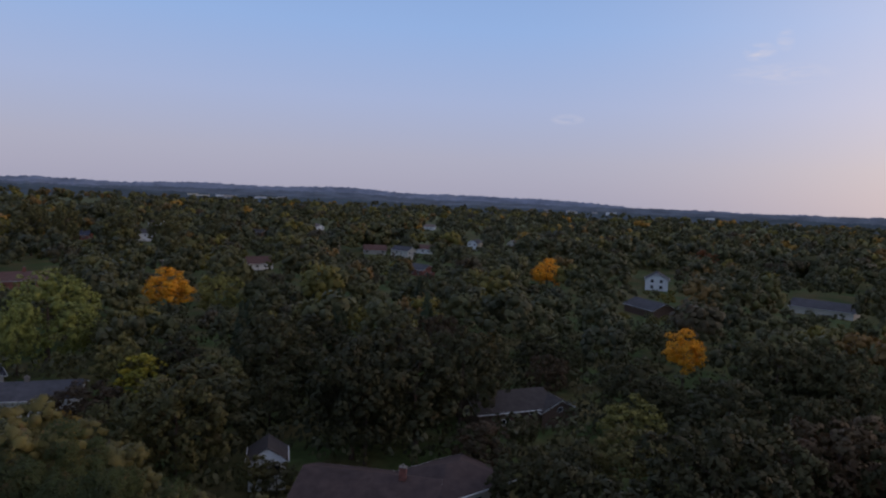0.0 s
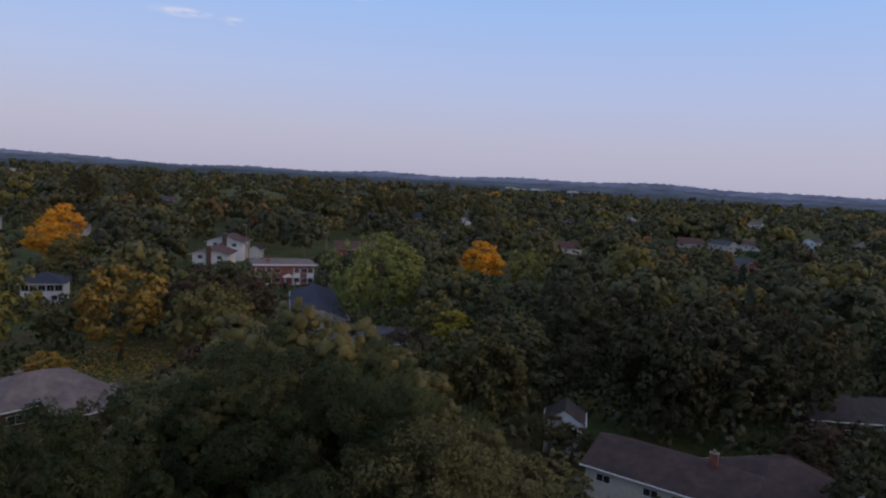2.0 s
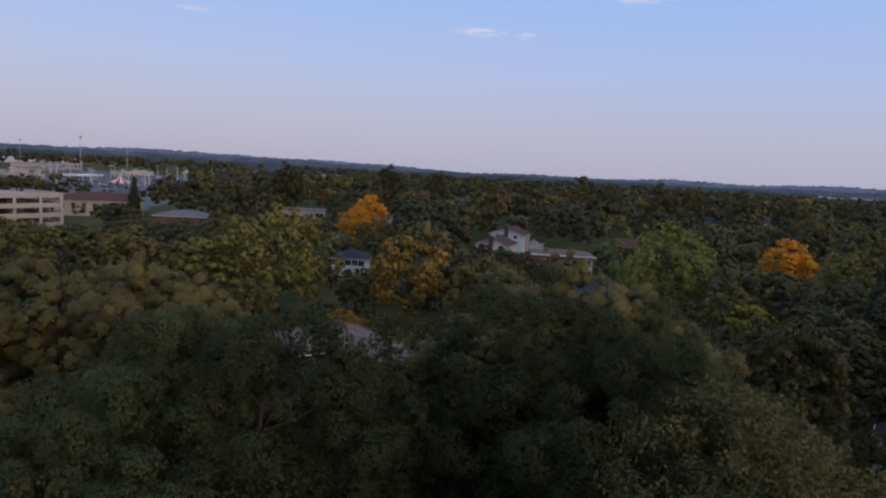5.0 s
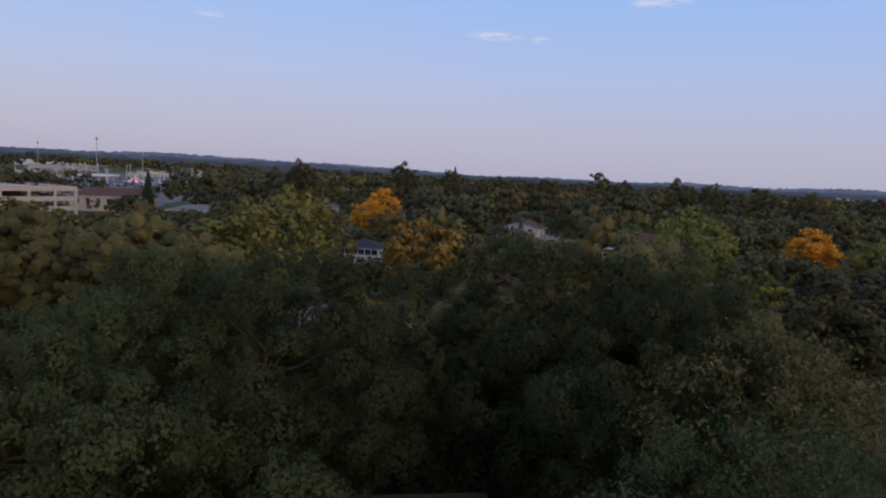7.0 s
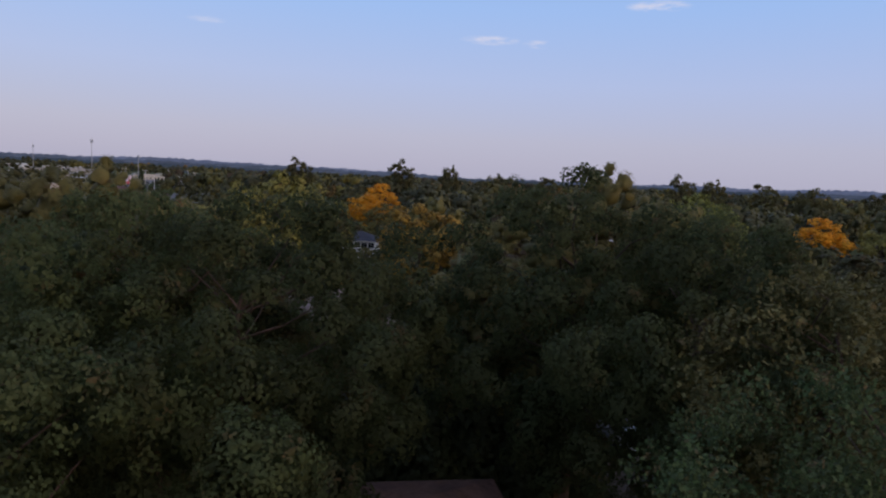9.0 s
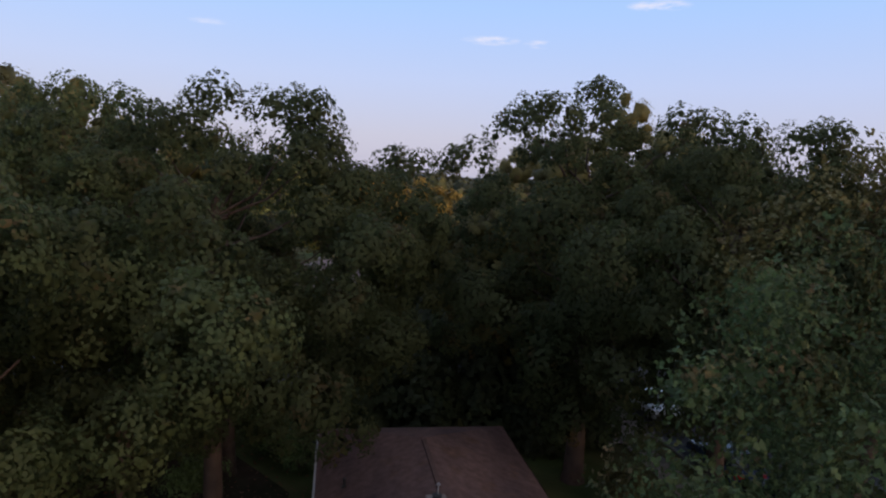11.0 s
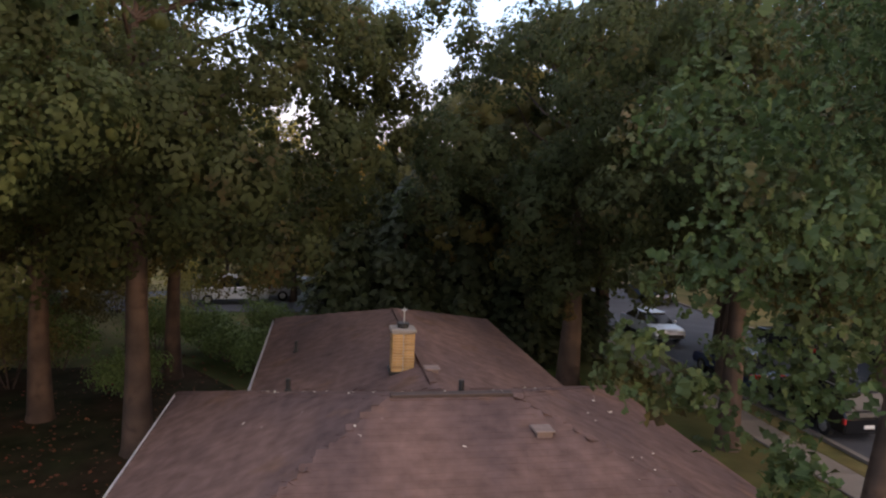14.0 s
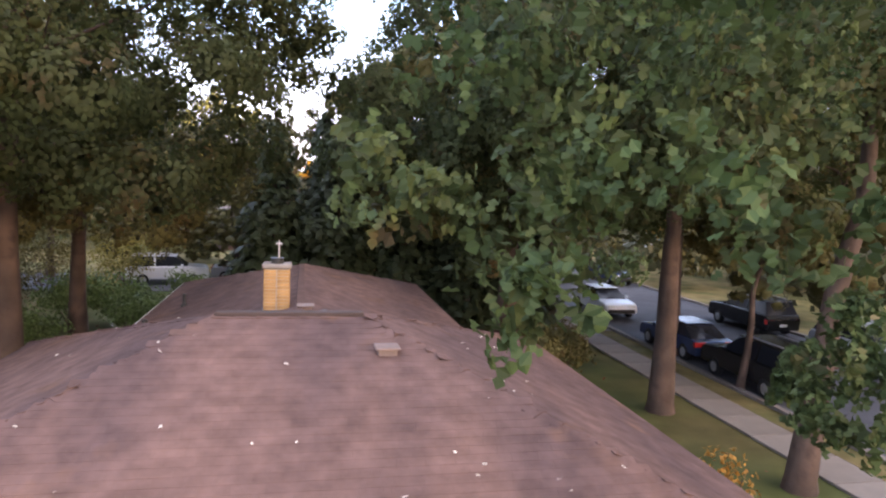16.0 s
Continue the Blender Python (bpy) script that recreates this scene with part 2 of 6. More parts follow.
WOODPOLE = material("weathered_pole", (0.22, 0.18, 0.15), 0.9, 0.2, 4.0)
GLASS = material("window_glass", (0.020, 0.022, 0.028), 0.1, 0.0, spec=0.4)
RUBBER = material("tyre_rubber", (0.02, 0.02, 0.02), 0.85, 0.1, 10.0)
PAINT_WHITE = material("white_car_paint", (0.72, 0.74, 0.77), 0.22, 0.03, 2.0, spec=0.6)
PAINT_BLACK = material("black_car_paint", (0.010, 0.011, 0.013), 0.2, 0.03, 2.0, spec=0.35)
PAINT_BLUE = material("blue_car_paint", (0.03, 0.05, 0.11), 0.2, 0.03, 2.0, spec=0.6)
PAINT_GREY = material("silver_car_paint", (0.34, 0.36, 0.39), 0.25, 0.03, 2.0, spec=0.6)
LAMPGLASS = material("lamp_lens", (0.75, 0.75, 0.72), 0.15, 0.0, spec=0.6)
REDLENS = material("red_lens", (0.35, 0.02, 0.02), 0.2, 0.0, spec=0.6)
REDCLOTH = material("red_canvas", (0.45, 0.05, 0.05), 0.8, 0.05, 2.0)

# ---- mesh helpers ----


def mesh_np(name, verts, quads=None, tris=None):
    me = bpy.data.meshes.new(name)
    verts = np.asarray(verts, dtype=np.float32)
    loops, starts = [], []
    n = 0
    if quads is not None and len(quads):
        q = np.asarray(quads, dtype=np.int32)
        loops.append(q.ravel())
        starts.append(np.arange(len(q), dtype=np.int32) * 4)
        n += q.size
    if tris is not None and len(tris):
        q = np.asarray(tris, dtype=np.int32)
        loops.append(q.ravel())
        starts.append(n + np.arange(len(q), dtype=np.int32) * 3)
    loops, starts = np.concatenate(loops), np.concatenate(starts)
    me.vertices.add(len(verts))
    me.vertices.foreach_set("co", verts.ravel())
    me.loops.add(len(loops))
    me.loops.foreach_set("vertex_index", loops)
    me.polygons.add(len(starts))
    me.polygons.foreach_set("loop_start", starts)
    me.update(calc_edges=True)
    return me


class Solid:
    """Collects boxes, prisms and tubes into one mesh."""

    def __init__(self):
        self.v, self.f = [], []

    def add(self, v, f):
        k = len(self.v)
        self.v += [tuple(p) for p in v]
        self.f += [tuple(i + k for i in q) for q in f]
        return self

    def box(self, x0, x1, y0, y1, z0, z1):
        v = [(x, y, z) for z in (z0, z1) for y in (y0, y1) for x in (x0, x1)]
        return self.add(v, [(0, 2, 3, 1), (4, 5, 7, 6), (0, 1, 5, 4), (1, 3, 7, 5), (3, 2, 6, 7), (2, 0, 4, 6)])

    def slab(self, pts, t):
        """A flat or sloping polygon, counter-clockwise from above, with thickness t downwards."""
        n = len(pts)
        v = [tuple(p) for p in pts] + [(p[0], p[1], p[2] - t) for p in pts]
        f = [tuple(range(n)), tuple(range(2 * n - 1, n - 1, -1))]
        f += [(i, i + n, (i + 1) % n + n, (i + 1) % n) for i in range(n)]
        return self.add(v, f)

    def prism(self, pts, h0, h1):
        n = len(pts)
        v = [(p[0], p[1], h0) for p in pts] + [(p[0], p[1], h1) for p in pts]
        f = [tuple(range(n - 1, -1, -1)), tuple(range(n, 2 * n))]
        f += [(i, (i + 1) % n, (i + 1) % n + n, i + n) for i in range(n)]
        return self.add(v, f)

    def tube(self, a, b, r0, r1, n=8, cap=True):
        a, b = Vector(a), Vector(b)
        d = (b - a).normalized()
        s = d.orthogonal().normalized()
        w = d.cross(s)
        v = []
        for c, r in ((a, r0), (b, r1)):
            for i in range(n):
                an = 2 * math.pi * i / n
                v.append(c + (s * math.cos(an) + w * math.sin(an)) * r)
        f = [(i, (i + 1) % n, (i + 1) % n + n, i + n) for i in range(n)]
        if cap:
            f += [tuple(range(n - 1, -1, -1)), tuple(range(n, 2 * n))]
        return self.add(v, f)

    def mesh(self, name, bevel=0.0):
        me = bpy.data.meshes.new(name)
        me.from_pydata(self.v, [], self.f)
        bm = bmesh.new()
        bm.from_mesh(me)
        bmesh.ops.recalc_face_normals(bm, faces=bm.faces)
        if bevel:
            bmesh.ops.bevel(bm, geom=bm.edges[:], offset=bevel, segments=1, affect="EDGES")
        bm.to_mesh(me)
        bm.free()
        return me


def part(name, solid, mat, parent, label="", m=None, bevel=0.0, smooth=False):
    me = solid.mesh(name, bevel) if isinstance(solid, Solid) else solid
    ob = new(name, me)
    if mat and not me.materials:
        me.materials.append(mat)
    ob.parent = parent
    if m is not None:
        ob.matrix_local = m
    if label:
        ob["label"] = label
    if smooth:
        me.shade_smooth()
    return ob


def thing(name, label, category, m, group="", kind=""):
    ob = new(name)
    ob.empty_display_size = 0.2
    ob.matrix_world = m
    return tagged(ob, label, category, group, kind)


def piece(name, solid, mat, label, category, m=None, kind="", group="", bevel=0.0):
    me = solid.mesh(name, bevel) if isinstance(solid, Solid) else solid
    ob = new(name, me)
    if mat and not me.materials:
        me.materials.append(mat)
    if m is not None:
        ob.matrix_world = m
    return tagged(ob, label, category, group, kind)


# ---- trees ----


def tube_chain(points, radii, n=7):
    """A bending tapered limb."""
    v, f = [], []
    for i, p in enumerate(points):
        p = Vector(p)
        d = (Vector(points[min(i + 1, len(points) - 1)]) - Vector(points[max(i - 1, 0)])).normalized()
        s = d.cross(Vector((0.3, 0.9, 0.31))).normalized()
        w = d.cross(s)
        for k in range(n):
            an = 2 * math.pi * k / n
            v.append(p + (s * math.cos(an) + w * math.sin(an)) * radii[i])
    for i in range(len(points) - 1):
        for k in range(n):
            f.append((i * n + k, i * n + (k + 1) % n, (i + 1) * n + (k + 1) % n, (i + 1) * n + k))
    return v, f


LEAF_SHAPES = {
    # a pointed quad
    "quad": ([(0, -0.5), (0.34, 0.05), (0, 0.5), (-0.34, 0.05)], [(0, 1, 2, 3)]),
    # a broad pointed leaf
    "broad": ([(0, -0.5), (0.44, 0.08), (0, 0.5), (-0.44, 0.08)], [(0, 1, 2, 3)]),
    # a ragged cluster of leaves
    "spray": ([(0, -0.5), (0.42, -0.28), (0.2, 0.0), (0.48, 0.3), (0.05, 0.22), (-0.1, 0.52), (-0.2, 0.1), (-0.5, 0.12), (-0.22, -0.12)],
              [(0, 1, 2, 8), (2, 3, 4, 6), (4, 5, 6, 6), (6, 7, 8, 2)]),
    # a lobed leaf of few faces
    "lobe": ([(0, -0.52), (0.30, -0.22), (0.15, 0.02), (0.38, 0.28), (0, 0.55), (-0.38, 0.28), (-0.15, 0.02), (-0.30, -0.22)],
             [(0, 1, 7, 7), (1, 2, 6, 7), (2, 3, 5, 6), (3, 4, 5, 5)]),
    # a lobed oak leaf
    "oak": ([(0, -0.55), (0.10, -0.25), (0.36, -0.12), (0.16, 0.02), (0.42, 0.24), (0.14, 0.28), (0, 0.55), (-0.14, 0.28), (-0.42, 0.24), (-0.16, 0.02), (-0.36, -0.12), (-0.10, -0.25)],
            [(0, 1, 11, 11), (1, 2, 3, 11), (11, 3, 9, 10), (3, 4, 5, 9), (9, 5, 7, 8), (5, 6, 7, 7)]),
}


def leaves_mesh(name, centres, normals, size, shape, rng, spread=0.5, jitter=0.35, shade=None, solid=None, soft=0.78):
    """One mesh of many separate leaves at the given places; shade: the soft outward direction of each leaf's tuft; solid: (verts, tris, normals) of the close twigs within."""
    base, faces = LEAF_SHAPES[shape]
    base = np.array(base)
    n = len(centres)
    nrm = normals + rng.normal(0, jitter, (n, 3))
    nrm /= np.linalg.norm(nrm, axis=1)[:, None] + 1e-9
    up = rng.normal(0, 1, (n, 3)) * spread + np.array([0, 0, -1.0])
    t = np.cross(nrm, up)
    t /= np.linalg.norm(t, axis=1)[:, None] + 1e-9
    b = np.cross(nrm, t)
    s = size * rng.uniform(0.65, 1.3, n)
    k = len(base)
    bend = (base[:, 0] ** 2 - 0.06) * 0.7
    v = centres[:, None, :] + s[:, None, None] * (t[:, None, :] * base[None, :, 0, None] + b[:, None, :] * base[None, :, 1, None] - nrm[:, None, :] * bend[None, :, None])
    v = v.reshape(-1, 3)
    quads = [f for f in faces if len(set(f)) == 4]
    tris = [tuple(dict.fromkeys(f)) for f in faces if len(set(f)) == 3]
    off = (np.arange(n) * k)[:, None, None]
    q = (np.array(quads)[None] + off).reshape(-1, 4) if quads else None
    tr = (np.array(tris)[None] + off).reshape(-1, 3) if tris else None
    if solid is not None:
        hv, hf, hn = solid
        tr = hf + len(v) if tr is None else np.vstack([tr, hf + len(v)])
        v = np.vstack([v, hv])
    me = mesh_np(name, v, q, tr)
    if shade is not None:
        sn = shade * soft + nrm * (1 - soft)
        sn = np.repeat(sn, k, axis=0)
        if solid is not None:
            sn = np.vstack([sn, hn])
        sn /= np.linalg.norm(sn, axis=1)[:, None] + 1e-9
        me.shade_smooth()
        me.normals_split_custom_set_from_vertices(sn.astype(np.float32))
    else:
        me.shade_flat()
    return me


def sphere_dirs(n, rng, low=-0.5):
    z = rng.uniform(low, 1, n)
    a = rng.uniform(0, 2 * math.pi, n)
    r = np.sqrt(np.maximum(0, 1 - z * z))
    return np.stack([r * np.cos(a), r * np.sin(a), z], 1)


def crown_clumps(rng, radius, low, high, count, clump, fill=0.25):
    """Clump centres and sizes over an uneven crown."""
    k = np.arange(count)
    z = 1 - 1.8 * (k + 0.5) / count + rng.normal(0, 0.05, count)
    an = k * 2.39996 + rng.normal(0, 0.25, count)
    z = np.clip(z, -0.85, 1)
    q = np.sqrt(1 - z * z)
    d = np.stack([q * np.cos(an), q * np.sin(an), z], 1)
    mid, half = (low + high) / 2, (high - low) / 2
    lump = 1 + 0.18 * np.sin(3 * np.arctan2(d[:, 1], d[:, 0]) + rng.uniform(0, 6)) * (1 - np.abs(d[:, 2])) + np.clip(rng.normal(0, 0.08, count), -0.2, 0.08)
    depth = np.where(rng.uniform(0, 1, count) < fill, rng.uniform(0.35, 0.7, count), rng.uniform(0.72, 1.06, count))
    c = d * np.array([radius - clump * 0.6, radius - clump * 0.6, half - clump * 0.5]) * (lump * depth)[:, None]
    c[:, 2] += mid
    return c, clump * rng.uniform(0.62, 1.3, count)


def crown_leaves(rng, centres, radii, per, flat=0.75):
    """Leaf places and normals on the clumps, each clump a small dome of leaves."""
    n = len(centres)
    cnt = np.maximum(3, (per * (radii / radii.mean()) ** 2)).astype(int)
    idx = np.repeat(np.arange(n), cnt)
    d = sphere_dirs(len(idx), rng, -0.55)
    r = radii[idx] * np.clip(rng.normal(0.93, 0.13, len(idx)), 0.4, 1.25)
    p = centres[idx] + d * r[:, None] * np.array([1, 1, flat])
    nrm = d + np.array([0, 0, 0.1])
    return p, nrm


def trunk_mesh(rng, height, r0, low, centres, radius, limbs=9, n=8, lean=(0, 0)):
    s = Solid()
    top = low + (height - low) * 0.72
    pts = [(0, 0, -0.3), (0.0, 0.0, 0.25)]
    rad = [r0 * 1.5, r0 * 1.12]
    for k in range(1, 7):
        f = k / 6
        pts.append((lean[0] * f + rng.normal(0, 0.03) * k, lean[1] * f + rng.normal(0, 0.03) * k, 0.25 + (top - 0.25) * f))
        rad.append(r0 * (1.0 - 0.78 * f))
    s.add(*tube_chain(pts, rad, n))
    order = [j for j in rng.permutation(len(centres)) if centres[j][2] > low + 0.35 * (height - low) and math.hypot(centres[j][0], centres[j][1]) < 0.62 * radius][:limbs]
    for j in order:
        c = centres[j]
        z0 = max(low * 0.85, min(top * 0.95, c[2] - 0.5 * math.hypot(c[0], c[1]) - 0.6))
        f = (z0 - 0.25) / (top - 0.25)
        a = Vector((lean[0] * f, lean[1] * f, z0))
        b = Vector(c)
        m1 = a.lerp(b, 0.4) + Vector((rng.normal(0, 0.25), rng.normal(0, 0.25), -0.25 + rng.normal(0, 0.15)))
        m2 = a.lerp(b, 0.75) + Vector((rng.normal(0, 0.25), rng.normal(0, 0.25), rng.normal(0, 0.2)))
        rr = r0 * (0.30 - 0.15 * f)
        s.add(*tube_chain([a, m1, m2, b], [rr, rr * 0.7, rr * 0.4, rr * 0.12], max(5, n - 3)))
    me = s.mesh("trunk")
    me.shade_smooth()
    return me


def icosahedron():
    g = (1 + 5 ** 0.5) / 2
    v = np.array([(-1, g, 0), (1, g, 0), (-1, -g, 0), (1, -g, 0), (0, -1, g), (0, 1, g), (0, -1, -g), (0, 1, -g), (g, 0, -1), (g, 0, 1), (-g, 0, -1), (-g, 0, 1)]) / math.sqrt(1 + g * g)
    f = np.array([(0, 11, 5), (0, 5, 1), (0, 1, 7), (0, 7, 10), (0, 10, 11), (1, 5, 9), (5, 11, 4), (11, 10, 2), (10, 7, 6), (7, 1, 8), (3, 9, 4), (3, 4, 2), (3, 2, 6), (3, 6, 8), (3, 8, 9), (4, 9, 5), (2, 4, 11), (6, 2, 10), (8, 6, 7), (9, 8, 1)])
    return v, f


def octahedron():
    v = np.array([(1, 0, 0), (-1, 0, 0), (0, 1, 0), (0, -1, 0), (0, 0, 1), (0, 0, -1)], dtype=float)
    f = np.array([(0, 2, 4), (2, 1, 4), (1, 3, 4), (3, 0, 4), (2, 0, 5), (1, 2, 5), (3, 1, 5), (0, 3, 5)])
    return v, f


def twig_hearts(rng, centres, radii, k, flat, solid=None):
    """The close inner twigs and leaves of each lobe, which let no light through."""
    v, f = solid or icosahedron()
    n = len(centres)
    vv = v[None] * (radii * k)[:, None, None] * rng.uniform(0.55, 1.15, (n, len(v), 1)) * np.array([1, 1, flat])
    a = rng.uniform(0, 6.283, n)
    ca, sa = np.cos(a)[:, None], np.sin(a)[:, None]
    vv = np.stack([vv[:, :, 0] * ca - vv[:, :, 1] * sa, vv[:, :, 0] * sa + vv[:, :, 1] * ca, vv[:, :, 2]], 2)
    nn = vv / (np.linalg.norm(vv, axis=2)[:, :, None] + 1e-9)
    vv = vv + centres[:, None, :]
    ff = f[None] + (np.arange(n) * len(v))[:, None, None]
    return vv.reshape(-1, 3), ff.reshape(-1, 3), nn.reshape(-1, 3)


def lobe_tufts(rng, c, r, m, flat, middle, reach):
    """Leafy tufts over the outer, upper side of every lobe, with their outward direction."""
    n = len(c)
    idx = np.repeat(np.arange(n), m)
    k = np.tile(np.arange(m), n)
    z = np.clip(1 - 1.6 * (k + 0.5) / m + rng.normal(0, 0.09, len(k)), -0.75, 1)
    an = k * 2.39996 + rng.uniform(0, 6.283, n)[idx] + rng.normal(0, 0.25, len(k))
    q = np.sqrt(1 - z * z)
    d = np.stack([q * np.cos(an), q * np.sin(an), z], 1)
    out = c - middle
    out /= np.linalg.norm(out, axis=1)[:, None] + 1e-9
    d += out[idx] * 0.4
    d /= np.linalg.norm(d, axis=1)[:, None] + 1e-9
    p = c[idx] + d * (r[idx] * rng.uniform(*reach, len(idx)))[:, None] * np.array([1, 1, flat])
    return p, r[idx] * rng.uniform(0.22, 0.36, len(idx)), d


def loose_tufts(rng, c, r, m, flat):
    """Small sprays scattered through every lobe."""
    idx = np.repeat(np.arange(len(c)), m)
    d = sphere_dirs(len(idx), rng, -0.75)
    p = c[idx] + d * (r[idx] * rng.uniform(0.38, 0.80, len(idx)))[:, None] * np.array([1, 1, flat])
    return p, r[idx] * rng.uniform(0.28, 0.48, len(idx)), d


def make_tree(name, label, category, seed, radius, low, height, count, clump, per, size, shape, mat, r0=0.3, limbs=9, bark=None, lean=(0, 0), flat=0.75, fill=0.25, extra=(), jitter=0.35, heart=0.75, tufts=10, inner=0, reach=(0.58, 0.88), soft=0.85, knot=0.0, fine=True):
    """A trunk with limbs and a crown of lobes, each lobe a heap of leafy tufts; per: leaves on a tuft; soft: 0 for loose sprays seen close by."""
    rng = np.random.default_rng(seed)
    c, r = crown_clumps(rng, radius, low, height, count, clump, fill)
    c[:, :2] += np.array(lean) * 0.8
    if extra:
        c, r = np.vstack([c, [e[:3] for e in extra]]), np.append(r, [e[3] for e in extra])
    middle = np.array([lean[0] * 0.8, lean[1] * 0.8, low + (height - low) * 0.35])
    tc, tr, td = lobe_tufts(rng, c, r, tufts, flat, middle, reach) if soft else loose_tufts(rng, c, r, tufts, flat)
    cnt = np.maximum(3, per * (tr / tr.mean()) ** (1.6 if soft else 2)).astype(int)
    if extra:
        cnt[-len(extra) * tufts:] = (cnt[-len(extra) * tufts:] * (1.0 if soft else 1.6) + 6).astype(int)
    idx = np.repeat(np.arange(len(tc)), cnt)
    d = sphere_dirs(len(idx), rng, -0.9) + td[idx] * (0.7 if soft else 0.0)
    d /= np.linalg.norm(d, axis=1)[:, None] + 1e-9
    p = tc[idx] + d * (tr[idx] * np.clip(rng.normal(0.98 if knot else 0.92, 0.13 if knot else 0.21, len(idx)), 0.3, 1.5))[:, None]
    nrm = d * 0.9 + td[idx] * (0.9 if soft else 1.8) + np.array([0, 0, 0.15])
    nrm /= np.linalg.norm(nrm, axis=1)[:, None] + 1e-9
    shade = td[idx] + d * 0.3 + np.array([0, 0, 0.12])
    shade /= np.linalg.norm(shade, axis=1)[:, None] + 1e-9
    sizes = np.full(len(p), size)
    if inner:
        idx = np.repeat(np.arange(len(tc)), inner)
        shade = np.vstack([shade, td[idx]])
        p = np.vstack([p, tc[idx] + rng.normal(0, 0.35, (len(idx), 3)) * tr[idx][:, None] - td[idx] * tr[idx][:, None] * (0.8 if soft else 0.0)])
        more = rng.normal(0, 1, (len(idx), 3))
        nrm = np.vstack([nrm, more / (np.linalg.norm(more, axis=1)[:, None] + 1e-9)])
        sizes = np.append(sizes, np.full(len(idx), size * 1.5))
    root = thing(name, label, category, Matrix())
    solid = None
    if heart:
        hk = np.full(len(r), heart)
        if extra:
            hk[-len(extra):] *= 0.5
        solid = twig_hearts(rng, c, r, hk, flat)
    if knot:
        ball = icosahedron() if fine else octahedron()
        hv, hf, hn = twig_hearts(rng, tc, tr, np.full(len(tr), knot), 0.95, ball)
        hn = hn * 0.5 + np.repeat(td, len(ball[0]), axis=0) * 0.7
        hn /= np.linalg.norm(hn, axis=1)[:, None] + 1e-9
        if solid is None:
            solid = (hv, hf, hn)
        else:
            solid = (np.vstack([solid[0], hv]), np.vstack([solid[1], hf + len(solid[0])]), np.vstack([solid[2], hn]))
    part("crown", leaves_mesh("crown", p, nrm, sizes, shape, rng, 0.7, jitter, shade if soft else None, solid, soft), mat, root)
    part("trunk", trunk_mesh(rng, height, r0, low, c, radius, limbs, lean=lean), bark or BARK, root)
    return root


def make_conifer(name, label, seed, radius, height, mat, tiers=16, per=60, size=0.4):
    rng = np.random.default_rng(seed)
    P, Nn = [], []
    for k in range(tiers):
        f = (k + rng.uniform(0, 0.6)) / tiers
        z = 0.5 + (height - 0.6) * f
        rr = radius * (1 - f) ** 0.8 + 0.12
        m = max(6, int(per * (1 - f) + 8))
        a = rng.uniform(0, 2 * math.pi, m)
        q = rr * np.sqrt(rng.uniform(0.15, 1, m)) * (1 + 0.15 * np.sin(5 * a + k))
        P.append(np.stack([q * np.cos(a), q * np.sin(a), z - 0.3 * q + rng.normal(0, 0.12, m)], 1))
        Nn.append(np.stack([np.cos(a), np.sin(a), np.full(m, 0.9)], 1))
    P, Nn = np.concatenate(P), np.concatenate(Nn)
    root = thing(name, label, "tree", Matrix())
    part("crown", leaves_mesh("crown", P, Nn, size, "spray", rng), mat, root)
    s = Solid()
    s.tube((0, 0, -0.3), (0, 0, height * 0.95), 0.22, 0.03, 7)
    part("trunk", s, BARK, root)
    return root


def copy_at(ob, m):
    """A copy at m, whatever the scale at which ob itself stands."""
    return copy_thing(ob, m @ Matrix.Diagonal((1 / ob.scale.x, 1 / ob.scale.y, 1 / ob.scale.z, 1)))


def recolour(root, mat):
    for o in root.children:
        if o.name.startswith("crown"):
            o.material_slots[0].link = "OBJECT"
            o.material_slots[0].material = mat
    return root


def place(x, y, z=0.0, turn=0.0, s=1.0, sz=None):
    return pose(x, y, z, 0, 0, turn) @ Matrix.Diagonal((s, s, sz or s, 1))

# ---- ground, street and pavement ----
HOUSE = pose(1.8, 17.1, 0, 0, 0, 9)          # the house under the camera: its ridge runs along local x


def ground_sheet():
    rings = [0, 6, 12, 20, 30, 45, 65, 90, 130, 180, 250, 350, 500, 700, 1000, 1500, 2200, 3200, 4700]
    n = 96
    v, q, tr = [(0, 0, 0)], [], []
    for r in rings[1:]:
        for k in range(n):
            a = 2 * math.pi * k / n
            x, y = r * math.cos(a), r * math.sin(a)
            h = 0.0
            if r > 60:
                h = min(1, (r - 60) / 300) * 0.2 * noise.noise((x / 140, y / 140, 3.1))
            if r > 1200:
                h += (r - 1200) / 3500 * 8
            v.append((x, y, h - 0.02))
    for k in range(n):
        tr.append((0, 1 + k, 1 + (k + 1) % n))
    for i in range(len(rings) - 2):
        a, b = 1 + i * n, 1 + (i + 1) * n
        for k in range(n):
            q.append((a + k, b + k, b + (k + 1) % n, a + (k + 1) % n))
    me = mesh_np("ground", v, q, tr)
    me.shade_smooth()
    return piece("ground", me, GRASS, "patchy dry autumn lawn and field", "ground", kind="structure")


ground_sheet()


def strip(name, label, cat, u0, u1, v0, v1, z0, z1, mat, m=HOUSE):
    return piece(name, Solid().box(u0, u1, v0, v1, z0, z1), mat, label, cat, m, kind="structure")


